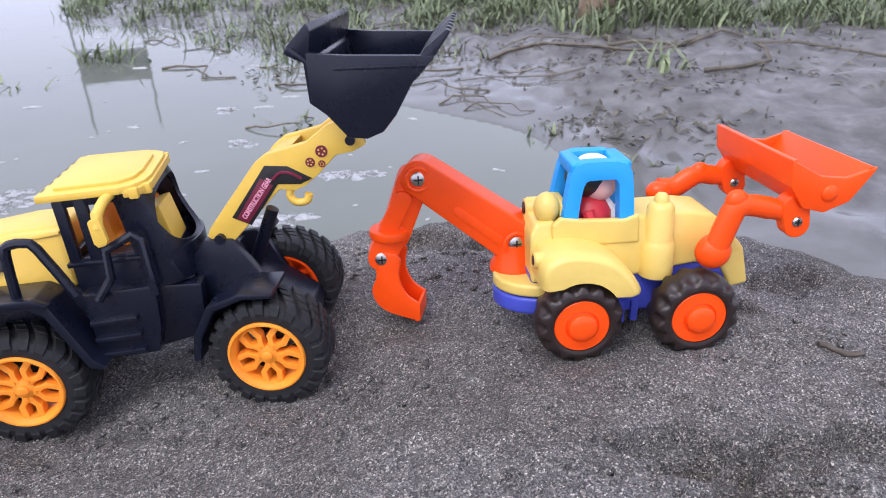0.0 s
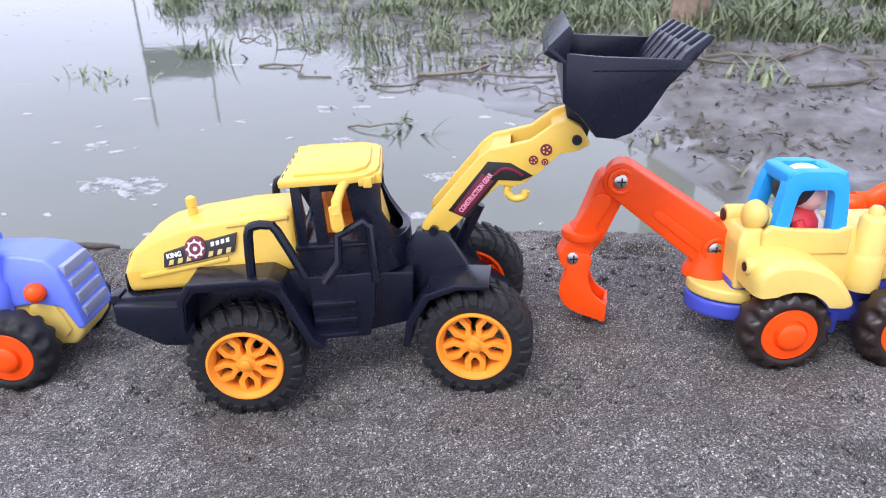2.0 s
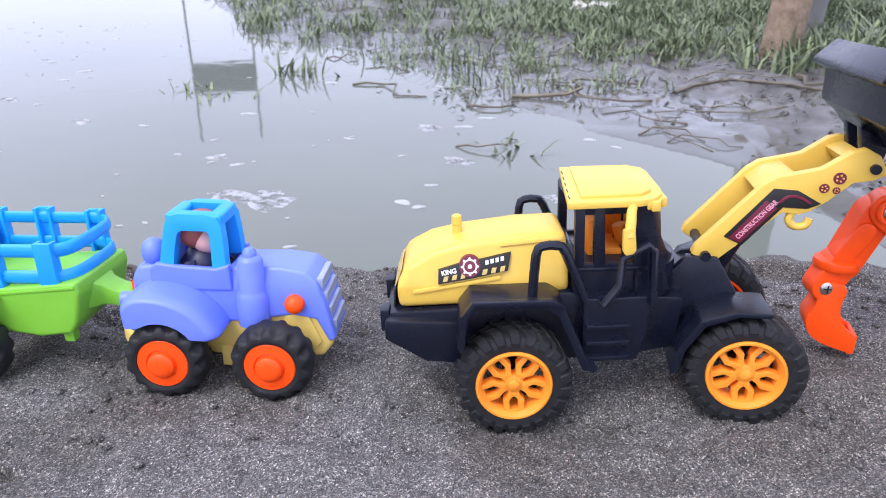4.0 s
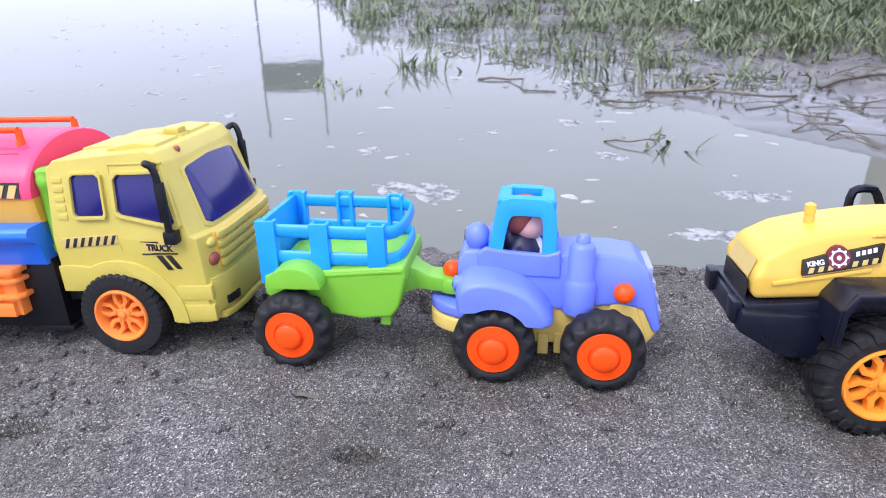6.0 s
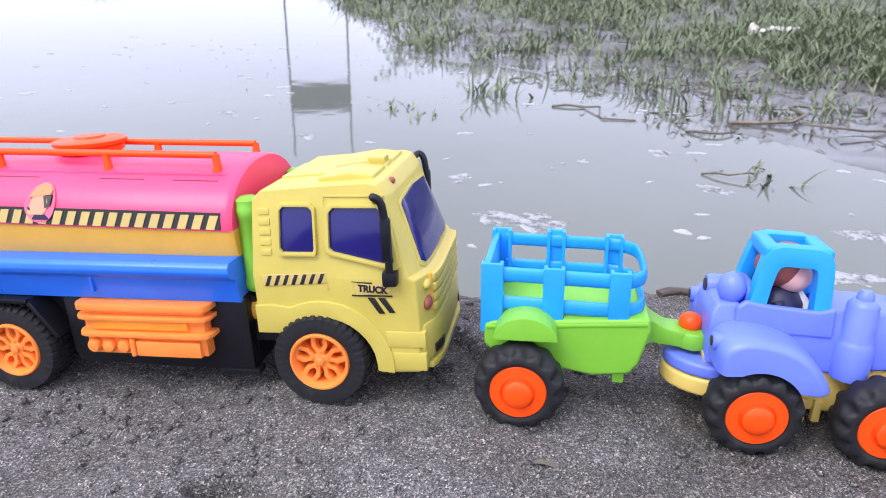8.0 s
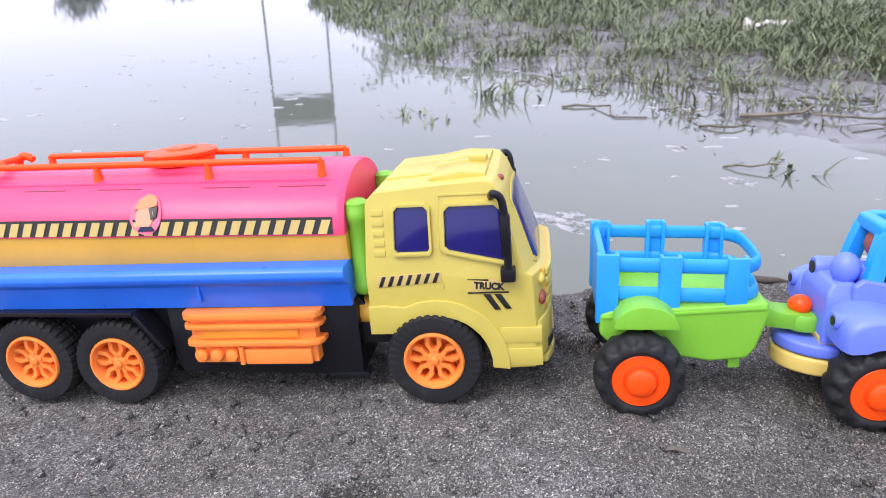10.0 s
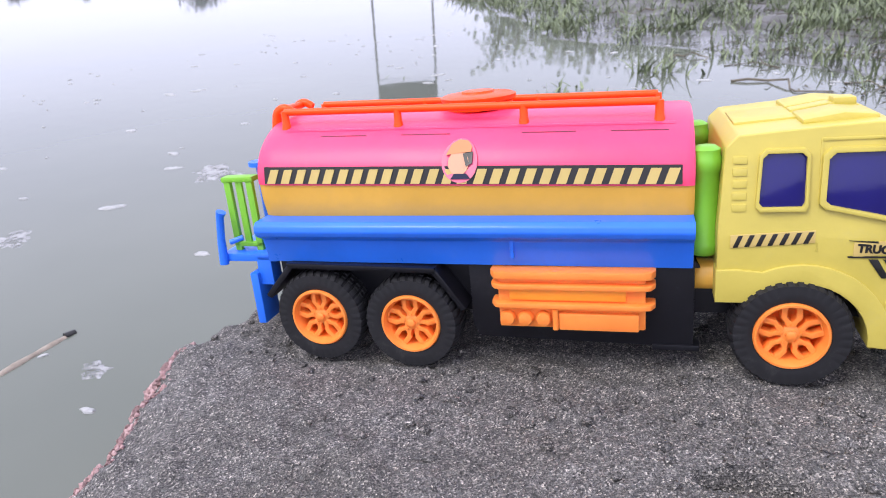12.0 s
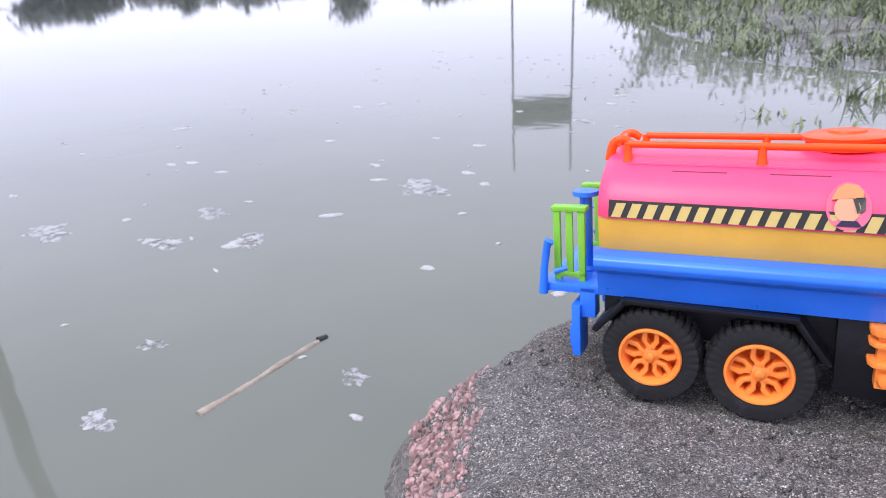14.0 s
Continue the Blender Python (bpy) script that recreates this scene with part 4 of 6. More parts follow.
    for y0, y1 in ((1, 27), (67, 93)):
        arch = [(-144, 22), (-142, 40), (-136, 47.5), (-97, 47), (-91, 43), (-79, 12), (-74, 8), (-76, 6), (-82, 8), (-94, 38), (-100, 42.5), (-133, 43), (-138, 37), (-140, 22)]
        part("rear_mudguard", prism(arch, y0, y1, 1.0), NAVY, t, "black mudguard over the wheel")
        part("guard_lip", prism([(-143, 22), (-141, 41), (-135.5, 48.5), (-97, 48), (-90, 44), (-92, 42), (-99, 45), (-134, 45.5), (-138.5, 39), (-140.5, 22)], y0 - 1.5, y0 + 2, 0.6), NAVY, t)
    for y, k in ((8, 1), (86, -1)):
        bar = smooth_path([(-106, y, 45), (-104, y, 68), (-101, y, 72.5), (-94, y, 72.5), (-90, y, 69), (-80, y, 44)], 2)
        part("grab_rail", tube(bar, 2.4, 8), NAVY, t, "black bent grab rail")
        part("door_rail", tube([(-71, y, 40), (-63, y + k * 1, 50), (-62, y + k * 2, 63.5), (-49.5, y + k * 4, 69), (-46.5, y + k * 4, 66), (-46, y + k * 3, 38)], 2.2, 8), NAVY, t, "black step handrail")
    for y0, y1 in ((9, 24), (70, 85)):
        part("side_tank", prism([(-80, 42), (-80, 6), (-52, 6), (-48, 20), (-46, 42)], y0 + 3, y1, 1.4), NAVY, t)
        for z in (26, 17, 8.5):
            part("step", box(-79, -57, y0 - 0.5, y1, z, z + 2.6, 0.7), NAVY, t)
    # cab: tub, pillars and a curved front shell with an arched window
    lower = [(-84, 38), (-84, 55), (-46, 54), (-38, 52), (-34, 40), (-60, 34)]
    part("cab_base", prism(lower, 21, 73, 1.5), NAVY, t, "black cab tub")
    part("tub_ledge", prism([(-85, 53.5), (-85, 56), (-47, 55.5), (-47, 53)], 18.5, 75.5, 0.8), NAVY, t)

    def shell(z0, z1, lean_to, window, wide=0.0, thick=2.6):
        """A wall bent round the cab's front, from the doors' edge to the doors' edge; window: half its turn, middle and half height."""
        turns = [-1.0 + 2.0 * i / 56 for i in range(57)]
        bm = bmesh.new()

        def place(u, z, inset):
            k = max(0.0, (z - 52) / 36)
            fx, cx = (18 + wide) - lean_to * k ** 1.5 - inset, -46 - 2 * k
            if abs(u) > 0.72:
                s = (abs(u) - 0.72) / 0.28
                return (cx + (-57 + 4 * (1 - k) - cx) * s, 47 + math.copysign(27 + wide - inset, u), z)
            a = u / 0.72 * math.pi / 2
            return (cx + fx * math.cos(a), 47 + (27 + wide - inset) * math.sin(a), z)
        for inset in (0.0, thick):
            cols = []
            for u in turns:
                a = abs(u) / 0.72 * 90
                hole = 0.0
                if window and a < window[0]:
                    hole = window[2] * (1 - (a / window[0]) ** 2.6) ** 0.5
                mid = window[1] if window else (z0 + z1) / 2
                zs = [z0 + (mid - hole - z0) * i / 5 for i in range(6)] + [mid + hole + (z1 - mid - hole) * i / 5 for i in range(6)]
                cols.append(([bm.verts.new(place(u, z, inset)) for z in zs], hole > 0))
            for (a, ha), (b, hb) in zip(cols, cols[1:]):
                for i in range(11):
                    if i != 5:
                        bm.faces.new((a[i], b[i], b[i + 1], a[i + 1]))
            if inset == 0.0:
                first = cols
        for (a, ha), (b, hb), (c, hc), (d, hd) in zip(first, first[1:], cols, cols[1:]):
            for i in ((0, 11) if not (ha or hb) else (0, 5, 6, 11)):
                bm.faces.new((a[i], c[i], d[i], b[i]))
        for k in (0, -1):
            for i in range(11):
                if i != 5:
                    bm.faces.new((first[k][0][i], first[k][0][i + 1], cols[k][0][i + 1], cols[k][0][i]))
        bmesh.ops.remove_doubles(bm, verts=bm.verts, dist=1e-3)
        return bm
    part("cab_shell", shell(50, 89.5, 9.5, (60, 70, 15.5)), NAVY, t, "curved black cab front with an arched open window", smooth=50)
    part("cab_skirt", shell(38, 54.5, 0.0, None, 1.2), NAVY, t, "black band round the cab's foot", smooth=50)
    part("skirt_mark", box(-41.5, -38.5, 21.2, 24, 43, 47, 0.4), NAVY, t)
    for y0, y1 in ((19.5, 23.5), (70.5, 74.5)):
        part("cab_pillar", prism([(-83.5, 54), (-78.5, 54), (-78.5, 87), (-83.5, 87)], y0, y1, 0.8), NAVY, t)
        part("cab_pillar", prism([(-74.0, 54), (-68.0, 54), (-69.0, 87), (-74.0, 87)], y0, y1, 0.7), NAVY, t)
        part("window_head", prism([(-83, 83), (-54, 83), (-54, 88), (-83, 88)], y0 + 0.4, y1 - 0.4, 0.5), NAVY, t)
        part("window_sill", prism([(-83, 54), (-53, 54), (-53, 57), (-83, 57.5)], y0 + 0.4, y1 - 0.4, 0.5), NAVY, t)
    part("rear_frame", box(-83.5, -80, 23, 71, 54, 60, 0.8), NAVY, t)
    part("rear_frame", box(-83.5, -80, 23, 71, 84, 89, 0.8), NAVY, t)
    part("seat", prism([(-74, 52), (-74, 74), (-69, 76), (-66, 60), (-56, 59), (-55, 52)], 36, 60, 1.8), AMBER_RIM, t, "orange-yellow moulded seat")
    part("console", prism([(-50, 52), (-50, 72), (-42, 74), (-38, 52)], 36, 60, 1.6), YELLOW_LOADER, t)
    part("dash", box(-66, -50, 62, 68, 56, 72, 1.4), AMBER_RIM, t)
    part("steering_post", tube([(-52, 48, 58), (-55, 48, 68)], [4.5, 3.8], 12), AMBER_RIM, t)
    for s, y in ((1, 5.0), (-1, 89.0)):
        arm = part("mirror_bracket", tube([(-56, y + 13 * s, 87.5), (-58, y + 8 * s, 86), (-60, y + 1.5 * s, 82), (-60.5, y, 76)], [2.2, 2.4, 2.6, 2.4], 10), YELLOW_LOADER, t, "yellow mirror on a bent bracket")
        part("mirror", prism([(-64.0, 80), (-58.5, 82), (-57.3, 70), (-58.6, 68), (-62.2, 67.2), (-63.8, 69.5)], y - 1.6, y + 1.6, 1.0), YELLOW_LOADER, arm)

    # roof: a cornered plate, higher on the far side
    def lean(co):
        return Vector((co.x, co.y, co.z + 2.2 + (co.y - 16) * 0.085 + (co.x + 64) * -0.01))

    def plate(pts, z0, z1, bevel):
        bm = prism(pts, z0, z1, bevel)
        bm.transform(Matrix(((1, 0, 0, 0), (0, 0, 1, 0), (0, 1, 0, 0), (0, 0, 0, 1))))
        return warp(bm, lean)
    rim = [(-88, 15), (-52, 15.5), (-46, 17.5), (-41, 23), (-39.5, 30), (-39.5, 57), (-41, 63), (-47, 67), (-84, 68)]
    roof = part("roof", plate(rim, 85.2, 88.8, 1.1), YELLOW_LOADER, t, "yellow cab roof with a raised panel")
    part("roof_panel", plate([(-81, 20), (-52, 20.5), (-46, 25), (-44, 33), (-44, 55), (-48, 63), (-79, 64)], 88.2, 90.4, 0.9), YELLOW_LOADER, roof)
    part("roof_brow", plate([(-50, 15.8), (-43, 18), (-38.6, 25), (-38.6, 62), (-42, 66), (-44, 60), (-43, 30), (-48, 21)], 83.2, 87.0, 0.8), YELLOW_LOADER, roof)
    # rear slots laid on as black strips, their inner shade put into the colour
    for k in range(5):
        x, y = -86.6 + k * 0.6, 20 + k * 9
        part("roof_slot", plate([(x, y), (x + 0.7, y), (x + 0.8, y + 5), (x + 0.1, y + 5)], 88.3, 88.86, 0.05), INK, roof)
    for x, y in ((-45.5, 17.5), (-41.0, 22.5), (-41.5, 63.5)):
        part("roof_clip", plate([(x - 2.2, y - 1.6), (x + 2.2, y - 1.6), (x + 2.2, y + 1.6), (x - 2.2, y + 1.6)], 82.4, 87.4, 0.8), YELLOW_LOADER, roof)

    # front frame, turned a little at the joint
    def front(name, bm, mat, parent=t, label=""):
        return part(name, bm, mat, parent, label, bend)
    front("hitch_block", box(-36, -20, 30, 64, 6, 44, 2.0), NAVY)
    tower = [(-38, 44), (-29, 55), (-14, 54.5), (-2, 33), (4, 20), (4, 4), (-34, 4)]
    far_tower = [(-40, 38), (-27, 46), (-13, 46.5), (-8, 40), (1.8, 18), (1.8, 4), (-34, 4)]
    for y0, y1 in ((25, 31), (58, 63)):
        front("arm_tower", prism(tower if y0 < 40 else far_tower, y0, y1, 1.2), NAVY, label="black arm bracket")
    front("front_deck", prism([(-34, 30), (-10, 30), (4, 20), (16, 10), (18, 0), (-30, 0)], 26, 62, 1.4), NAVY)
    front("lift_ram", tube([(-14, 47, 30), (2, 47, 62)], 3.4, 12), NAVY)
    front("front_axle", tube([(0, 20, 0), (-3, 72, 8)], 5), NAVY)
    part("rear_axle", tube([(-116, 20, 0), (-116, 74, 0)], 5), NAVY, t)
    for y0, y1, up in ((1, 27, 0), (66, 92, 6)):
        g = [(-37, 0), (-34, 14), (-24, 30), (-8, 35.5), (9, 35), (9, 32.5), (-6, 32.5), (-21, 27), (-30, 13), (-33, 0)] if up == 0 else [(-37, 0), (-34, 14), (-24, 30), (-12, 35), (-11, 32), (-21, 27), (-30, 13), (-33, 0)]
        front("front_mudguard", prism([(x, z + up) for x, z in g], y0, y1, 0.9), NAVY, label="black front mudguard")
    for x, y, z, far in ((-116, 1.5, 0, False), (-116, 92.5, 0, True)):
        add_wheel(t, x, y, z, LOADER_WHEEL, far, spin=180)
    for y, z, far in ((1.5, 0, False), (91, 7.0, True)):
        p = bend @ Vector((-6 if far else 0, y, z))
        w = add_wheel(t, p.x, p.y, p.z, LOADER_WHEEL_RED if far else LOADER_WHEEL, far)
        w.matrix_basis = Matrix.Translation(Vector(p) * MM) @ bend @ (Matrix.Rotation(math.pi, 4, "Z") if far else Matrix.Rotation(math.pi, 4, "Y"))
        if far:
            back = new("rim", LOADER_WHEEL_RED[1])
            back.parent = w
            back.matrix_basis = Matrix.Translation((0, 25 * MM, 0)) @ Matrix.Rotation(math.pi, 4, "Z")
    # lift arms
    outline = [(-27, 56), (-25, 60), (-16, 70), (4, 92), (10, 96), (18, 97.5), (30, 100), (42, 108), (48, 109.5), (54, 106), (58.5, 97), (52, 94), (44, 93), (34, 84), (27, 79), (22, 77), (14, 78), (-8, 58), (-15, 51.5), (-22, 52)]
    for y0, y1 in ((27, 33), (61, 67)):
        arm = front("lift_arm", prism(outline, y0, y1, 1.0), YELLOW_LOADER, label="bent yellow lift arm")
    front("arm_bridge", prism([(2, 88), (10, 95), (20, 96.5), (18, 90), (8, 84)], 33, 61, 1.0), YELLOW_LOADER)
    front("arm_bridge", prism([(40, 104), (48, 107), (54, 98), (46, 95)], 33, 61, 1.2), YELLOW_LOADER)
    front("arm_hook", tube(smooth_path([(20, 29.5, 80), (18, 29.5, 74), (21, 29.5, 70.5), (26, 29.5, 71), (27.5, 29.5, 74.5)], 4), 2.0, 10), YELLOW_LOADER)
    st = front("arm_sticker", prism([(-12, 65.5), (9, 90.5), (20, 89.5), (31, 82.8), (25, 80.3), (14, 81), (-3, 61)], 26.6, 27.4, 0.05), INK, label="black arm sticker with a maroon band")
    front("sticker_band", prism([(-9.5, 65.0), (-4.0, 62.3), (11.5, 80.5), (6, 84.5)], 26.4, 27, 0.03), MAROON, st)
    front("sticker_arrow", tube(smooth_path([(12, 26.5, 83.5), (16, 26.5, 86.5), (21, 26.5, 86), (26, 26.5, 83)], 4), 0.8, 6), MAROON, st)
    lettering("CONSTRUCTION GEAR", 3.6, ROSE_PRINT, st, bend @ pose(2.4, 26.1, 74.6, 0, -49.5, 0), squeeze=0.66, thick=0.08, bold=0.035)
    for x, z, r in ((37.5, 95.5, 2.9), (36.8, 89.5, 1.7), (31.3, 90.6, 2.3)):
        disc = front("arm_roundel", lathe([(0.1, 26.6), (r, 26.6), (r, 27.4)], (x, 0, z), "Y", 20), MAROON)
        for k in range(5):
            a = k * 1.2566
            front("roundel_dot", lathe([(0.1, 26.4), (r * 0.17, 26.4), (r * 0.17, 27)], (x + r * 0.52 * math.cos(a), 0, z + r * 0.52 * math.sin(a)), "Y", 8), YELLOW_LOADER, disc)
    front("arm_pin", tube([(-20, 24, 55), (-20, 70, 55)], 2.6, 14), NAVY)
    front("arm_pin", tube([(52, 25, 100), (52, 69, 100)], 2.4, 14), NAVY)
    # bucket: curved shell, end plates, teeth
    B0, B1 = -5.0, 88.0
    curve = [(37, 146), (44, 140), (44, 124), (51, 118), (58, 108.5), (66, 107.5), (73, 110), (79, 116.5), (87, 129), (98, 142)]
    inner = [(40, 146.5), (47, 139.5), (47, 125), (53.5, 119.5), (60, 111.5), (66, 110.5), (71.5, 112.8), (76.5, 118.5), (85, 131), (96, 143.8)]
    bucket = front("bucket", prism(curve + inner[::-1], B0, B1, 0.5), NAVY, label="dark navy plastic bucket with teeth")
    for y in (B0 - 0.6, B1 - 2.4):
        front("bucket_side", prism([(45.5, 144), (45, 124), (51, 118), (58, 108.7), (66, 107.7), (73, 110), (79, 116.5), (87, 129), (97, 139), (60, 142)], y, y + 3.0, 0.8), NAVY, bucket)
    front("bucket_ridge", prism([(56, 136.2), (93, 134.6), (94, 136), (56, 137.4)], B0 - 0.9, B0 + 0.6, 0.3), NAVY, bucket)
    front("spill_guard", prism([(36, 144), (38, 147), (47, 155), (48.5, 152), (46, 141), (43, 140)], B0 + 1, B1 - 1, 0.7), NAVY, bucket)
    for i in range(7):
        y = B0 + 3 + i * 13.5
        front("tooth", prism([(88, 129.5), (96, 137.5), (104, 147.5), (102, 148.5), (93, 142), (86, 133)], y - 2.6, y + 2.6, 0.7), NAVY, bucket)
    front("bucket_lug", prism([(46, 118), (50, 96), (57, 97), (60, 110)], 35, 41, 0.8), NAVY, bucket)
    front("bucket_lug", prism([(46, 118), (50, 96), (57, 97), (60, 110)], 53, 59, 0.8), NAVY, bucket)
    return t


make_loader()

# ---- small farm toys: tractor, trailer, backhoe ----


def make_doll(name, at, coat, hair, cap, label):
    """A seated toy driver, one plain painted mesh."""
    bm = lathe([(9.0, 41), (9.6, 48), (9.0, 55), (6.0, 59.5), (3.2, 61)], (0, 0, 0), "Z", 18)
    for y in (-8.6, 8.6):
        tube(smooth_path([(0, y, 56), (2.5, y * 1.12, 51), (8, y * 0.95, 48.5)], 3), 2.7, 8, bm)
    n_body = len(bm.faces)
    ball((3.2, 0, 64.2), 6.6, bm, (1.0, 1.0, 0.98))
    n_head = len(bm.faces)
    ball((-1.7, 0, 67.2), 8.7, bm, (0.95, 1.04, 0.9))
    n_hair = len(bm.faces)
    ball((0.6, 0, 71.4), 7.3, bm, (1.0, 1.05, 0.66))
    n_cap = len(bm.faces)
    tube([(5.6, 0, 59), (8.6, 0, 54), (9.4, 0, 48)], [1.6, 2.6, 3.2], 8, bm)
    bm.faces.ensure_lookup_table()
    for i, f in enumerate(bm.faces):
        f.material_index = 0 if i < n_body else 1 if i < n_head else 2 if i < n_hair else 3 if i < n_cap else 4
    bm.transform(Matrix.Scale(MM, 4))
    me = finish(bm, name, coat)
    me.materials.append(DOLL_PINK)
    me.materials.append(hair)
    me.materials.append(cap)
    me.materials.append(WHITE_PRINT)
    ob = new(name, me)
    ob.matrix_world = at
    return tagged(ob, label, "toy driver")


def farm_body(t, upper, lower, seat_mat, tractor):
    """The moulded body that tractor and backhoe share."""
    Y0, Y1, YC = 26.0, 62.0, 44.0
    low = [(-22, 18), (-18, 4), (20, -7), (62, -7), (82, -6), (88, 2), (89, 10), (82, 20)]
    part("underbody", prism(low, Y0 + 2, Y1 - 2, 2.5, 3), lower, t, "moulded lower body")
    part("under_peg", box(24, 30, Y0, Y0 + 4, -13, 0, 0.8), lower, t)
    part("under_peg", box(33, 37, Y0, Y0 + 4, -12, 0, 0.8), lower, t)

    def soft(co):
        k = 1 - 0.34 * max(0.0, (co.z - 31) / 20) ** 2
        return Vector((co.x, YC + (co.y - YC) * k, co.z))
    nose = 90 if tractor else 96
    body = [(-21, 14), (-22, 40), (-19, 46), (-9, 47), (-5, 38), (26, 38), (31, 46), (36, 47.0), (60, 47.5), (74, 45.5), (80, 40), (nose - 5, 27), (nose, 6), (86, 4), (79, 18), (66, 20), (34, 15), (0, 16)]
    part("hood", warp(cuts(prism(body, Y0, Y1, 5.5, 5), (34, 37, 40, 43, 46, 50)), soft), upper, t, "rounded moulded hood and body", smooth=65)
    for y0, y1 in ((Y0 - 1, Y0 + 3.2), (Y1 - 3.2, Y1 + 1)):
        part("cab_collar", prism([(-11, 34), (-11, 46), (-7, 49.5), (4, 48), (26, 47), (33, 49.5), (34, 34)], y0, y1, 1.5, 3), upper, t)
    part("cab_well", box(-4, 26, Y0 + 2, Y1 - 2, 39, 40.6, 0.6), seat_mat, t)
    part("seat_back", box(-6, -1, Y0 + 6, Y1 - 6, 39, 54, 1.6), upper, t)
    for side in (0, 1):
        y0, y1 = (3.0, 31.0) if side == 0 else (57.0, 85.0)
        fen = [(-20.5, 20.5), (-21, 31), (-17, 36.6), (-8, 39.2), (4, 38), (16, 33.5), (25, 25.5), (31, 16), (28.5, 13.5)] + arc(0, 0, 24.8, 34, 120, 12)
        curve = [(p[0], p[2]) for p in smooth_path([(x, 0, z) for x, z in fen[:9]], 3)] + fen[9:]
        rings = []
        for u in range(9):
            a = math.pi / 2 * min(u / 7, 1.0)
            yy = y0 + 9 * (1 - math.cos(a)) if u < 8 else y1
            k = 1 - 0.20 * (1 - math.sin(a))
            rings.append([(x * k, yy if side == 0 else y0 + y1 - yy, 20 + (z - 20) * k) for x, z in curve])
        part("mudguard", loft(rings), upper, t, "bulging moulded mudguard", smooth=60)
        yk, out = (15.0, 1) if side == 0 else (73.0, -1)
        lamp = part("fender_lamp", lathe([(3.6, -10), (4.2, -18), (4.2, -22.0), (3.4, -22.8), (0.2, -22.8)], (0, yk, 32.5), "X", 20), upper, t)
        part("lamp_face", lathe([(2.4, -22), (2.4, -23.2), (0.2, -23.4)], (0, yk, 32.5), "X", 16), INK, lamp)
    lamp = part("rear_lamp", lathe([(5.0, -6), (5.8, -10), (5.8, -18), (4.8, -20), (0.2, -20)], (0, 54, 46), "X", 22), upper, t)
    part("lamp_face", lathe([(3.4, -19), (3.4, -20.6), (0.2, -20.8)], (0, 54, 46), "X", 18), INK, lamp)
    part("rear_hump", ball((-12, 36, 52), 7.5, squash=(0.9, 0.9, 1.1)), upper, t)
    # stack on the near flank
    part("exhaust_pipe", lathe([(8.6, 15), (8.9, 17), (8.9, 32), (7.8, 34), (7.2, 35), (6.9, 52), (5.2, 54.5), (3.8, 55), (3.6, 57.5), (2.2, 59.2), (0.1, 59.4)], (44.5, 27, 0), "Z", 28), upper, t, "upright moulded exhaust pipe")
    # open cab: two flat side frames under a ring-shaped roof
    edge = [(-6.0, 45), (-3.5, 60), (-1.5, 70.5), (1.5, 75.0), (6, 76.4), (22, 76.2), (27, 74.6), (29.6, 70), (30.6, 60), (31.2, 45)]
    gap = [(2.0, 45), (3.4, 56), (5.0, 64.0), (6.2, 66.2), (8, 67.0), (20.5, 67.0), (22, 66.2), (22.8, 64), (23.2, 56), (23.4, 45)]
    for near in (True, False):
        y0, y1 = (29.0, 36.0) if near else (59.0, 52.0)
        bm = ring_plate(edge, gap, min(y0, y1), max(y0, y1))
        bmesh.ops.bevel(bm, geom=[e for e in bm.edges if e.is_manifold and e.calc_face_angle(0) > 1.0], offset=1.2, segments=2, profile=0.6, affect="EDGES", clamp_overlap=True)
        tilt = (lambda co: Vector((co.x, co.y - (70 - co.z) * 0.10, co.z))) if near else (lambda co: Vector((co.x, co.y + (70 - co.z) * 0.10, co.z)))
        part("cab_frame", warp(bm, tilt), SKY_BLUE, t, "sky-blue moulded cab side frame")
    for x0, x1 in ((-1.5, 6.0), (21.5, 29.5)):
        part("cab_bar", box(x0, x1, 31, 57, 68.5, 75.8, 2.0, 3), SKY_BLUE, t)
    # coupling pad
    for z0, z1, mat in ((6.5, 13.5, upper), (-3.5, 6.0, lower)):
        out = [(-12 + 26.5 * math.cos(a), 44 + 21 * math.sin(a)) for a in [math.pi / 2 + math.pi * i / 16 for i in range(17)]]
        bm = bmesh.new()
        lo = [bm.verts.new((x, y, z0)) for x, y in out]
        hi = [bm.verts.new((x, y, z1)) for x, y in out]
        bm.faces.new(lo)
        bm.faces.new(hi)
        for i in range(len(out)):
            j = (i + 1) % len(out)
            bm.faces.new((lo[i], lo[j], hi[j], hi[i]))
        bmesh.ops.recalc_face_normals(bm, faces=bm.faces)
        bmesh.ops.bevel(bm, geom=list(bm.edges), offset=2.2, segments=3, profile=0.6, affect="EDGES", clamp_overlap=True)
        part("coupling_pad", bm, mat, t)
    for x in (0, 59):
        part("axle", tube([(x, 15, 0), (x, 73, 0)], 3.5), lower, t)


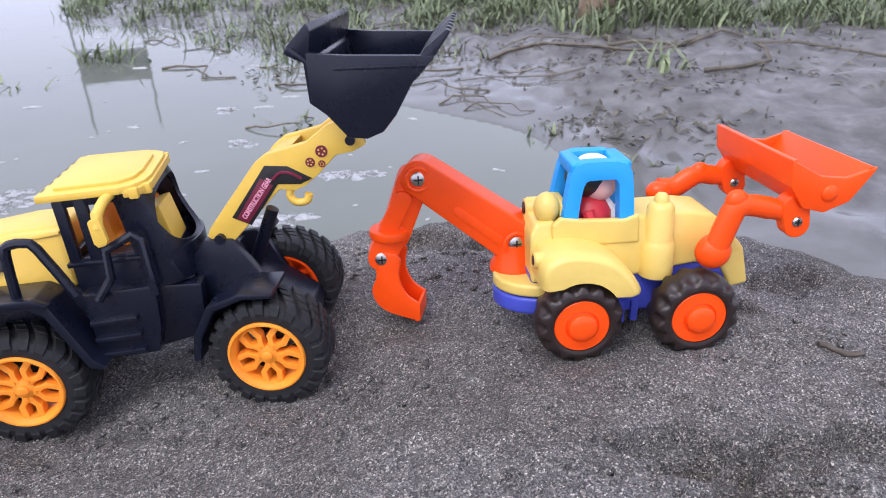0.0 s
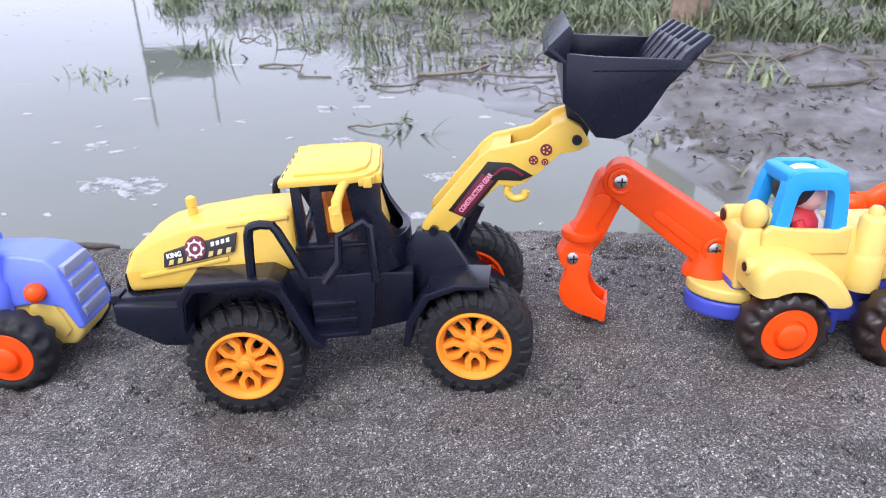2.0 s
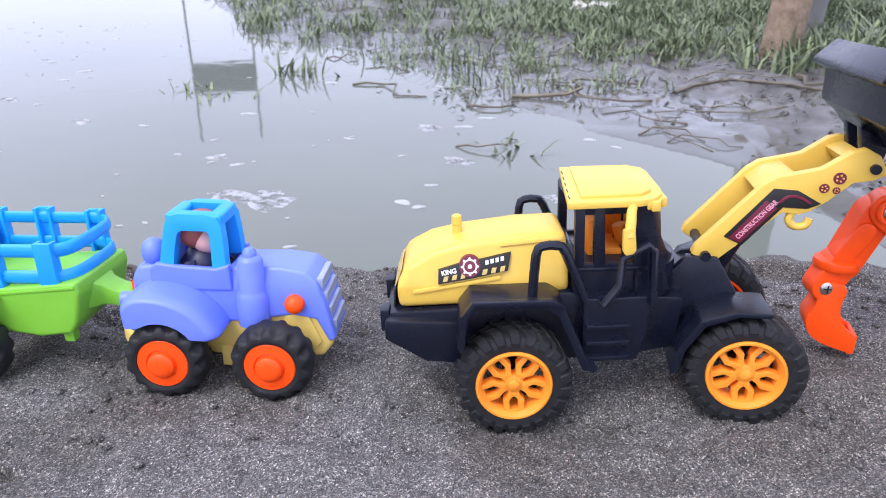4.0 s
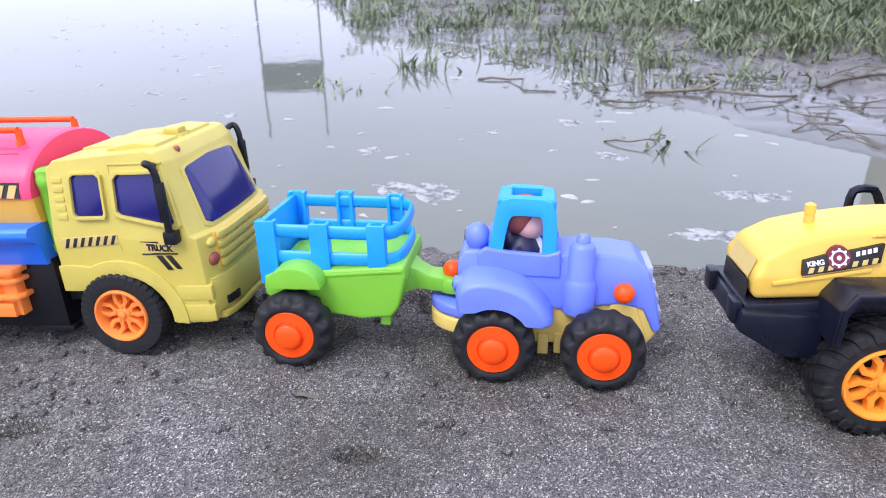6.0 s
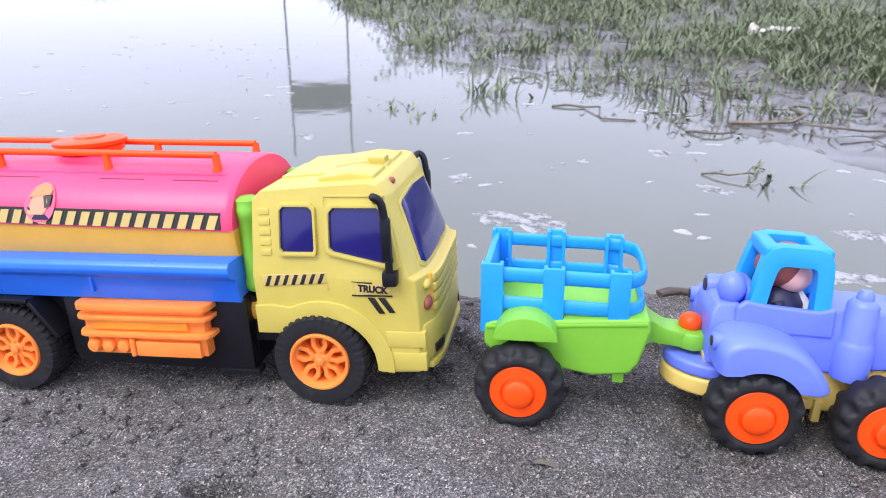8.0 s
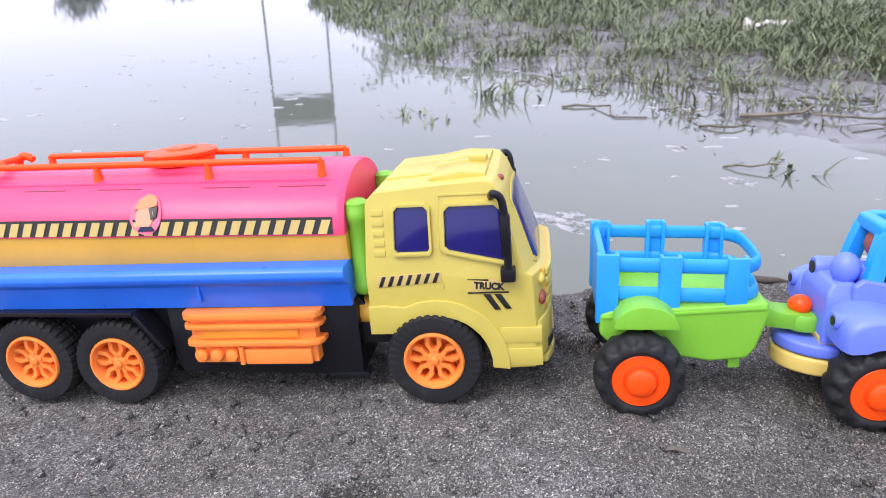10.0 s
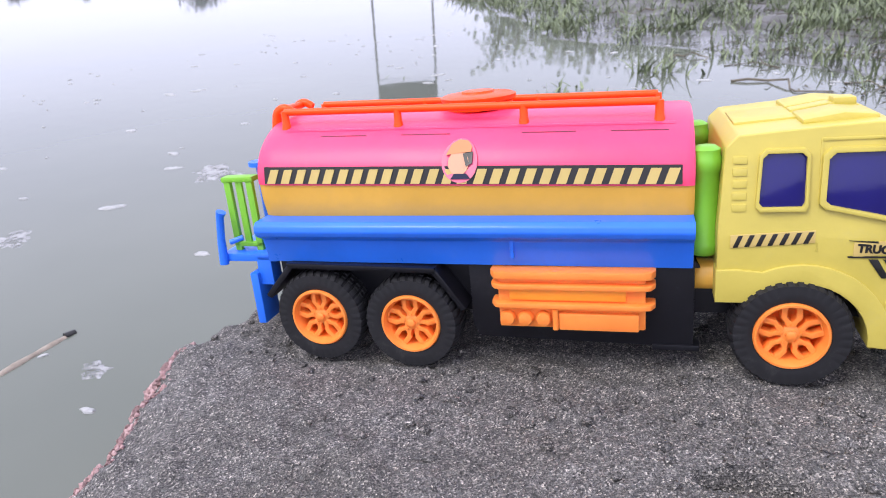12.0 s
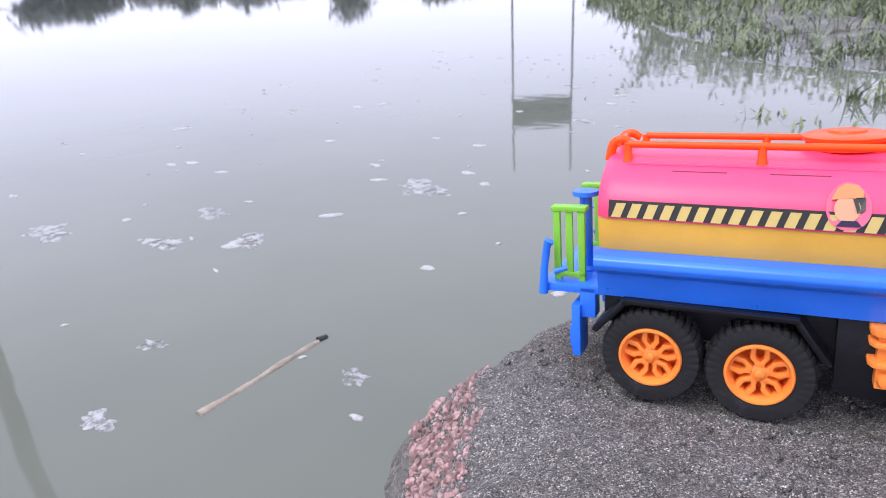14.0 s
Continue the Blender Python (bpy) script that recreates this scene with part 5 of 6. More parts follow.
def make_tractor():
    t = thing("tractor", pose(-0.39, 0.2465, -0.0017, -5.41, -0.4, 5.62), "toy farm tractor, periwinkle blue with a sky-blue cab, on sand", "toy tractor")
    farm_body(t, PERIWINKLE, YELLOW_PALE, YELLOW_PALE, True)
    for x in (0, 58):
        add_wheel(t, x, 2.5, 0, FARM_WHEEL)
        add_wheel(t, x, 85.5, 0, FARM_WHEEL, True)
    for y in (24.5, 63.5):
        part("headlamp", ball((68, y, 28), 5.6), RED_ORANGE, t, "red ball headlamp")
        part("lamp_bracket", prism([(62, 24), (73, 25), (82, 4), (77, -2), (60, 10)], y + 2 if y < 44 else y - 6, y + 6 if y < 44 else y - 2, 1.4), YELLOW_PALE, t)
    for i in range(4):
        z = 37.5 - i * 8.2
        x = 81.2 + (37.5 - z) * 0.28
        part("grille_bar", xprism([(30.5, z - 3.4), (57.5, z - 3.4), (57.5, z + 3.4), (30.5, z + 3.4)], x - 2, x + 1.8, 1.2), SILVER_GREY, t, "silver-grey grille bar")
    return t


def link(p0, p1, r0, r1, depth, bm=None, bevel=1.5):
    """A bar with round ends between two points of its near face."""
    a, b = Vector(p0), Vector(p1)
    d = (b - a)
    up = Vector((0, 0, 1))
    flat = Vector((d.x, d.y, 0)).normalized()
    nrm = Vector((-flat.y, flat.x, 0))
    if nrm.y < 0:
        nrm = -nrm
    L, ang = math.hypot(math.hypot(d.x, d.y), d.z), math.atan2(d.z, math.hypot(d.x, d.y))
    pts = [(r0 * math.cos(u), r0 * math.sin(u)) for u in [math.pi / 2 + math.pi * i / 12 for i in range(13)]]
    pts += [(L + r1 * math.cos(u), r1 * math.sin(u)) for u in [-math.pi / 2 + math.pi * i / 12 for i in range(13)]]
    own = prism(pts, 0, depth, bevel, 3)
    rot = Matrix.Rotation(-ang, 4, "Y")
    frame_m = Matrix((flat, nrm, up)).transposed().to_4x4()
    own.transform(Matrix.Translation(a) @ frame_m @ rot)
    return join(bm, own)


def screw(p, r, t):
    bm = lathe([(r, 1.0), (r, -0.2), (r * 0.75, -0.9), (0.1, -1.1)], p, "Y", 20)
    s = part("screw", bm, STEEL, t, "steel cross-head screw")
    x, y, z = p
    # cross recess drawn as two black bars in place of its shade
    part("screw_slot", box(x - r * 0.6, x + r * 0.6, y - 1.25, y - 0.5, z - 0.4, z + 0.4), INK, s)
    part("screw_slot", box(x - 0.4, x + 0.4, y - 1.25, y - 0.5, z - r * 0.6, z + r * 0.6), INK, s)


def make_backhoe():
    t = thing("backhoe_loader", pose(0.0695, 0.2743, 0.0266, -5.37, -1.47, 4.92), "toy backhoe, pale yellow body, red-orange arm and bucket, on sand", "toy backhoe")
    farm_body(t, YELLOW_PALE, NAVY_BLUE, YELLOW_PALE, False)
    for x in (0, 60):
        add_wheel(t, x, 2.5, 0, BROWN_WHEEL)
        add_wheel(t, x, 85.5, 0, BROWN_WHEEL, True)
    part("arm_pedestal", lathe([(13, 12), (13, 15), (11, 18), (10, 28), (0.2, 28)], (-26, 52, 0), "Z", 28), RED_ORANGE, t, "red-orange arm pivot")
    S2, S1, S3 = (-25.8, 44, 29.4), (-76, 58, 63.9), (-98.2, 62, 17.7)
    boom = part("boom", link(S2, S1, 12.5, 10.0, 17, bevel=2.5), RED_ORANGE, t, "red-orange plastic boom")
    a, b = Vector(S2), Vector(S1)
    part("boom_rib", link(a.lerp(b, 0.16) + Vector((0.6, -0.9, -5)), a.lerp(b, 0.62) + Vector((0.6, -0.9, -4)), 2.6, 2.4, 4, bevel=1.0), RED_ORANGE, boom)
    for p in (S2, S1):
        part("boss", lathe([(7.2, 4), (7.4, -0.8), (6.2, -1.4), (5.0, -1.0), (4.8, 0.6)], p, "Y", 28), RED_ORANGE, boom)
        screw((p[0], p[1] - 0.2, p[2]), 4.0, boom)
    mid = Vector(S1).lerp(Vector(S3), 0.72)
    stick = part("stick", link(Vector(S1) + Vector((-3, 4, -4)), mid + Vector((2, 1.5, 0)), 8.8, 8.0, 14, bevel=2.5), RED_ORANGE, t, "red-orange plastic stick")
    part("stick_cover", link(Vector(S1) + Vector((-9, 2.0, -12)), mid + Vector((-1, 0.2, 6)), 5.0, 5.0, 12, bevel=2.0), RED_ORANGE, stick)
    part("collar", lathe([(9.5, -3), (11.5, -2), (12.2, 0), (11.5, 2.6), (9.5, 3.4)], (mid.x - 0.5, mid.y + 8, mid.z), "Z", 28), RED_ORANGE, stick)
    part("bucket_link", link(S3, mid + Vector((0, 1, 0)), 7.8, 8.0, 14, bevel=2.0), RED_ORANGE, stick)
    screw((S3[0], S3[1] - 0.2, S3[2]), 3.8, stick)
    # digging bucket: a rounded scoop between two hollowed cheeks
    turn = Matrix.Translation((-96, 62, 0)) @ Matrix.Rotation(radians(-14), 4, "Z") @ Matrix.Translation((96, -62, 0))
    back = [(p[0], p[2]) for p in smooth_path([(-103, 0, 17), (-102.1, 0, 7.2), (-105.3, 0, -2.2), (-102.6, 0, -10.6), (-95.3, 0, -16.0), (-79.7, 0, -20.3)], 4)]
    mouth = [(p[0], p[2]) for p in smooth_path([(-78.2, 0, -9.5), (-85.6, 0, -3.4), (-89.1, 0, 6.5), (-87.5, 0, 17.4)], 4)]
    cheek = back + mouth + [(-90, 21), (-97, 22)]
    inside = [(x + 2.2, z + 1.6) for x, z in back]
    scoop = part("digging_bucket", prism(back + inside[::-1], 62, 80, 0.4, 1), RED_ORANGE, t, "red-orange digging scoop, rounded and hollow", turn, smooth=60)
    for y in (61, 78.6):
        part("scoop_side", prism(cheek, y, y + 2.4, 0.8), RED_ORANGE, scoop, m=turn, smooth=50)
    part("scoop_lip", prism([(-81, -21), (-77.8, -20), (-77.6, -9), (-79.6, -9.6)], 61, 81, 0.6), RED_ORANGE, scoop, m=turn)
    # front loader
    part("arm_ball", ball((68, 14, 31.5), 9.0, squash=(1, 0.8, 1)), RED_ORANGE, t, "red-orange ball joint")
    part("arm_ball", ball((62, 74, 44), 7.5, squash=(1, 0.8, 0.8)), RED_ORANGE, t, "red-orange ball joint")
    for y, pts, knob in ((12, [(68, 12, 33), (72, 12, 46), (76, 12, 55), (84, 12, 55.5), (96, 12, 52.5), (107, 12, 49)], (75.5, 12, 58.5)), (76, [(62, 76, 45), (72, 76, 45), (80, 76, 50), (87, 76, 52), (98, 76, 50), (109, 76, 46)], (86, 76, 53.5))):
        arm = part("loader_arm", tube(smooth_path(pts, 4), [6.2] * 10 + [5.6] * 6 + [5.0] * 5, 12, flat=0.75), RED_ORANGE, t, "red-orange loader arm")
        part("arm_knuckle", ball(knob, 5.6, squash=(1, 0.7, 1)), RED_ORANGE, arm)
        part("arm_eye", link((104, y - 4, 54), (106, y - 4, 45), 7.0, 6.4, 8, bevel=1.6), RED_ORANGE, arm)
        screw((105.5, y - 4.1, 47), 2.6, arm)
    prof = [(96, 79), (97.5, 66), (105, 55), (116, 52), (128, 57), (139, 73)]
    inn = [(136, 74), (126.5, 60), (116, 55.2), (107, 58), (101, 67.5), (99.5, 79)]
    bk = part("loader_bucket", prism(prof + inn, 6, 82, 0.9), RED_ORANGE, t, "red-orange loader bucket, edges raised")
    for y in (5, 80):
        part("bucket_side", prism([(96, 79.5), (97.5, 66), (105, 55), (116, 52), (128, 57), (139.5, 73.5), (125, 69), (112, 70.5)], y, y + 3.0, 1.0), RED_ORANGE, bk)
        part("bucket_boss", ball((117, y if y < 44 else y + 3, 62), 4.2, squash=(1, 0.5, 1)), RED_ORANGE, bk)
    return t


make_tractor()
make_backhoe()
make_doll("toy_driver", pose(-0.39, 0.2465, -0.0017, -5.41, -0.4, 5.62) @ pose(0.0125, 0.044, -0.0275, 0, 0, -20) @ Matrix.Scale(1.34, 4), DOLL_NAVY, DOLL_BROWN, DOLL_BROWN, "painted toy driver figure seated in the blue tractor")
make_doll("toy_driver", pose(0.0695, 0.2743, 0.0266, -5.37, -1.47, 4.92) @ pose(0.0125, 0.044, -0.0255, 0, 0, -20) @ Matrix.Scale(1.34, 4), DOLL_RED, INK, WHITE_PRINT, "painted toy driver figure seated in the yellow backhoe")


def make_trailer():
    t = thing("farm_trailer", pose(-0.5009, 0.2344, -0.0015, -5.55, -2.62, 5.05), "toy farm trailer, lime tub with sky-blue fence, on sand", "toy trailer")
    tub = [(-19, 16), (-19, 27), (-14, 29), (57, 34.5), (62, 35), (63, 28), (58, 10), (54, 4), (36, 2), (10, 6), (-15, 12)]
    part("tub", prism(tub, 22, 78, 5.5, 4), LIME, t, "lime green moulded tub")
    part("tub_step", prism([(-18, 24.4), (61, 31), (61, 33), (-18, 26.4)], 21.4, 78.6, 0.8), LIME, t)
    part("tub_floor", prism([(-14, 30.2), (58, 35.4), (58, 36.2), (-14, 31.2)], 30, 70, 0.4), LIME, t)
    part("front_peg", box(46, 52, 26, 32, -3, 6, 1.0), LIME, t)
    for y0, y1 in ((9, 26), (76, 93)):
        part("mudguard", prism([(-12, 25), (18, 25.5)] + arc(2.5, 25.5, 15.5, 2, 178, 14, 11.5), y0, y1, 2.8, 3), LIME, t, "lime half-round mudguard")
    for y in (2.5, 97.5):
        add_wheel(t, 0, y, 0, FARM_WHEEL, y > 50)
    part("axle", tube([(0, 15, 0), (0, 85, 0)], 3.5), LIME, t)
    # fence of posts and rails
    for x, w, near, off in ((-15.5, 5.5, 58.8, 60.5), (15.0, 5.2, 57.6, 60.8), (46.8, 5.0, 57.0, 59.2)):
        for y, s, h in ((26.5, 1, near), (78.5, -1, off)):
            # a channel, open towards the inside
            u = [(-w, -3.4), (w, -3.4), (w, 3.2), (w - 2.0, 3.2), (w - 2.0, -0.6), (-w + 2.0, -0.6), (-w + 2.0, 3.2), (-w, 3.2)]
            bm = prism([(x + a, y + b * s) for a, b in u], 22, h, 0.5)
            bm.transform(Matrix(((1, 0, 0, 0), (0, 0, 1, 0), (0, 1, 0, 0), (0, 0, 0, 1))))
            part("fence_post", bm, SKY_BLUE, t, "sky-blue channelled fence post")
    for z in (52.4, 37):
        rail = smooth_path([(-13, 26.5, z + 0.5), (15, 26.5, z), (44, 26.5, z - 0.5), (54, 29, z - 0.5), (59, 38, z), (59, 67, z + 0.5), (54, 76, z + 1), (44, 78.5, z + 1.5), (15, 78.5, z + 2), (-13, 78.5, z + 2.5)], 3)
        part("fence_rail", tube(rail, 3.9, 12, flat=0.42), SKY_BLUE, t, "sky-blue rounded fence rail")
    part("tailboard", box(-20.0, -16.5, 24, 81, 22, 58.5, 1.0), SKY_BLUE, t, "solid sky-blue tailboard")
    # tongue and coupling ball
    bar = loft([[(x, 47 + s[0] * w, z + s[1] * h) for s in ((-1, -1), (1, -1), (1, 1), (-1, 1))] for x, w, z, h in ((58, 15, 23, 9), (66, 8, 20.5, 6), (73, 8, 18, 4.5), (90, 9, 16.5, 4.0))])
    bmesh.ops.bevel(bar, geom=list(bar.edges), offset=1.4, segments=2, profile=0.6, affect="EDGES", clamp_overlap=True)
    part("tongue", bar, LIME, t, "lime drawbar")
    part("tongue_eye", lathe([(10, 11), (10.5, 13), (10.5, 18), (9.5, 19.5), (0.2, 19.5)], (87, 47, 1.5), "Z", 28), LIME, t)
    part("coupling_ball", ball((85.5, 48, 23.6), 6.0, squash=(1, 1, 0.9)), RED_ORANGE, t, "red coupling knob")
    return t


make_trailer()
# ---- the pond's surface: scum, cane ----


def stuff(name, verts, faces, material, label, category, smooth=0, kind="stuff"):
    me = bpy.data.meshes.new(name)
    me.from_pydata([tuple(v) for v in verts], [], faces)
    me.materials.append(material)
    if smooth:
        me.shade_smooth()
    return tagged(new(name, me), label, category, kind=kind)


def foam_piece(verts, faces, cx, cy, rx, ry, turn, rng):
    """A thin ragged floating flake."""
    n = 16
    base = len(verts)
    ph = [rng.uniform(0, 6.28) for _ in range(3)]
    h = rng.uniform(0.0007, 0.0013)
    ring = []
    for i in range(n):
        a = 2 * math.pi * i / n
        k = 0.84 + 0.13 * math.sin(2 * a + ph[0]) + 0.09 * math.sin(3 * a + ph[1]) + 0.05 * math.sin(5 * a + ph[2]) + 0.07 * rng.random()
        x, y = rx * k * math.cos(a), ry * k * math.sin(a)
        ring.append((cx + x * math.cos(turn) - y * math.sin(turn), cy + x * math.sin(turn) + y * math.cos(turn)))
    verts.append((cx, cy, WATER_Z + h * 1.6))
    for x, y in ring:
        verts.append((cx + (x - cx) * 0.8, cy + (y - cy) * 0.8, WATER_Z + h))
    for x, y in ring:
        verts.append((x, y, WATER_Z - 0.0006))
    for i in range(n):
        j = (i + 1) % n
        faces.append((base, base + 1 + i, base + 1 + j))
        faces.append((base + 1 + i, base + 1 + n + i, base + 1 + n + j, base + 1 + j))


def make_scum():
    rng = random.Random(5)
    verts, faces = [], []
    for i in range(260):
        x, y = rng.uniform(-2.3, 0.15), rng.uniform(0.1, 2.3)
        if ledge(np.array([x]), np.array([y]))[0] > -0.03:
            continue
        r = 0.003 + 0.009 * rng.random() ** 2
        foam_piece(verts, faces, x, y, r * rng.uniform(1.2, 2.2), r * 0.8, rng.uniform(-0.5, 0.9), rng)
    stuff("floating_scum", verts, faces, FOAM, "small pale flakes of scum on the water", "scum")
    patches = [(-0.575, 0.800, 0.042), (-0.19, 0.745, 0.022), (-0.212, 0.737, 0.018), (-0.115, 0.886, 0.022), (-0.155, 0.886, 0.018), (-1.326, 0.71, 0.036), (-1.093, 0.259, 0.011), (-1.414, 0.435, 0.024),
               (-1.235, 0.115, 0.013), (-1.701, 0.336, 0.03), (-1.514, 0.383, 0.022), (-1.545, 0.49, 0.020), (-1.299, 0.211, 0.010), (-0.315, 1.015, 0.02), (-0.393, 1.196, 0.02), (-1.029, 1.096, 0.016), (-1.262, 1.212, 0.018), (-0.699, 0.957, 0.014)]
    for px, py, r in patches:
        r *= 1.2
        verts, faces = [], []
        n = 48
        ph = [rng.uniform(0, 6.28) for _ in range(6)]
        verts.append((px, py, WATER_Z + 0.0011))
        for ring, lift in ((0.35, 0.0011), (0.68, 0.0010), (1.0, -0.0003)):
            for i in range(n):
                a = 2 * math.pi * i / n
                k = 0.78 + 0.20 * math.sin(2 * a + ph[0]) + 0.16 * math.sin(3 * a + ph[1]) + 0.12 * math.sin(5 * a + ph[2]) + 0.09 * math.sin(9 * a + ph[3]) + 0.06 * math.sin(14 * a + ph[4])
                verts.append((px + 1.35 * r * k * ring * math.cos(a), py + r * k * ring * math.sin(a), WATER_Z + lift))
        faces.extend([(0, 1 + i, 1 + (i + 1) % n) for i in range(n)])
        for q in (0, 1):
            faces.extend([(1 + q * n + i, 1 + q * n + n + i, 1 + q * n + n + (i + 1) % n, 1 + q * n + (i + 1) % n) for i in range(n)])
        tagged(stuff("foam_patch", verts, faces, FROTH, "ragged pale foam patch floating on the pond", "foam", kind="thing"), group="foam patches on the pond")


make_scum()


def plain_tube(name, path, radii, material, label, category, group=""):
    bm = tube(path, radii, 10)
    ob = new(name, finish(bm, name, material))
    return tagged(ob, label, category, group)


cane = plain_tube("floating_cane", smooth_path([(-1.170, 0.160, WATER_Z - 0.0020), (-1.1655, 0.205, WATER_Z - 0.0026), (-1.1635, 0.25, WATER_Z - 0.0014), (-1.160, 0.296, WATER_Z - 0.0022)], 6), [0.0046 - 0.00006 * i + 0.0004 * math.sin(i * 1.3) for i in range(19)], BAMBOO, "pale brown cane floating in the pond", "cane")
part("cane_end", tube([(-1161.5, 290, -140.0), (-1159, 299, -140.3)], [3.6, 3.0], 10), INK, cane)

# ---- bank: grass, dead stems, litter, trunk, posts ----


def shore_gap(x, y):
    return y - np.interp(x, SHORE_X, SHORE_Y)


def make_grass():
    rng = np.random.default_rng(11)
    verts, faces = [], []

    def blade(x, y, z, h, w, lean, turn):
        base = len(verts)
        dx, dy = math.cos(turn), math.sin(turn)
        for k, (u, ww) in enumerate(((0.0, 1.0), (0.4, 0.95), (0.75, 0.6))):
            bend = lean * u * u
            cx, cy, cz = x + dx * bend * h, y + dy * bend * h, z + h * u * (1 - 0.3 * lean * u)
            verts.append((cx - dy * w * ww, cy + dx * w * ww, cz))
            verts.append((cx + dy * w * ww, cy - dx * w * ww, cz))
        verts.append((x + dx * lean * h, y + dy * lean * h, z + h * (1 - 0.3 * lean)))
        faces.extend([(base, base + 1, base + 3, base + 2), (base + 2, base + 3, base + 5, base + 4), (base + 4, base + 5, base + 6)])

    n = 60000
    xs, ys = rng.uniform(-2.6, 3.2, n), rng.uniform(1.3, 6.0, n)
    e = shore_gap(xs, ys)
    thick = vnoise(xs, ys, 2.3, 21) + 0.5 * vnoise(xs, ys, 7.0, 22)
    keep = (e > -0.10) & ~((e < 0.12) & (xs > -0.1)) & ~((ys < 1.5) & (xs > -0.1))
    keep &= thick > -0.75 + np.where(e < 0.06, 0.55, 0.0) + 0.7 * rng.random(n) - 0.25 * np.clip(ys - 1.8, 0, 1.5)
    xs, ys = xs[keep][:7500], ys[keep][:7500]
    # thicker growth behind the trunk and the post
    mx, my = rng.uniform(0.1, 1.5, 3200), 1.62 + 1.1 * rng.random(3200) ** 1.2
    tuft = vnoise(mx, my, 5.0, 24) + 0.6 * vnoise(mx, my, 13.0, 25) > 0.25 - 0.5 * np.clip(my - 1.7, 0, 1)
    xs, ys = np.append(xs, mx[tuft]), np.append(ys, my[tuft])
    bx, by = rng.uniform(-0.9, 2.4, 5200), 1.75 + 2.0 * rng.random(5200)
    clump = (vnoise(bx, by, 3.0, 26) + 0.6 * vnoise(bx, by, 9.0, 27) > 0.05) & (shore_gap(bx, by) > 0.12)
    xs, ys = np.append(xs, bx[clump]), np.append(ys, by[clump])
    bx, by = rng.uniform(-0.25, 1.7, 3400), 1.62 + 1.0 * rng.random(3400)
    clump = (vnoise(bx, by, 3.4, 28) + 0.6 * vnoise(bx, by, 11.0, 29) > -0.15 - 0.4 * (by - 1.62)) & (shore_gap(bx, by) > 0.2)
    xs, ys = np.append(xs, bx[clump]), np.append(ys, by[clump])
    zs = np.maximum(height(xs, ys)[0], WATER_Z - 0.01)
    for x, y, z in zip(xs, ys, zs):
        size = rng.uniform(0.020, 0.058) * (1.0 + 0.25 * max(0.0, y - 2.0))
        for k in range(int(rng.integers(4, 10))):
            blade(x + rng.normal(0, 0.018), y + rng.normal(0, 0.018), z - 0.004, size * rng.uniform(0.6, 1.5), rng.uniform(0.0010, 0.0030) * (1.0 + 0.2 * max(0.0, y - 2.0)), rng.uniform(0.3, 1.3), rng.uniform(0, 6.28))
    for cx, cy, n, h in ((-0.26, 1.096, 9, 0.03), (-0.938, 1.351, 16, 0.035), (-0.868, 1.33, 10, 0.035), (-0.80, 1.60, 20, 0.07), (-0.74, 1.57, 16, 0.06), (-0.223, 1.10, 8, 0.04), (0.162, 1.056, 10, 0.02), (0.30, 0.86, 8, 0.018), (-1.384, 1.419, 2, 0.035),
                         (0.41, 1.30, 20, 0.05), (0.357, 1.62, 30, 0.07), (0.50, 1.62, 36, 0.10), (0.60, 1.72, 40, 0.12), (0.30, 1.72, 30, 0.08)):
        for k in range(n):
            bx, by = cx + rng.normal(0, 0.03), cy + rng.normal(0, 0.03)
            z = max(ground_at(bx, by), WATER_Z - 0.01)
            blade(bx, by, z - 0.003, h * rng.uniform(0.6, 1.4), rng.uniform(0.002, 0.0045), rng.uniform(0.2, 1.2), rng.uniform(0, 6.28))
    stuff("bank_grass", verts, faces, GRASS, "sparse green grass blades on the muddy bank", "grass")


make_grass()


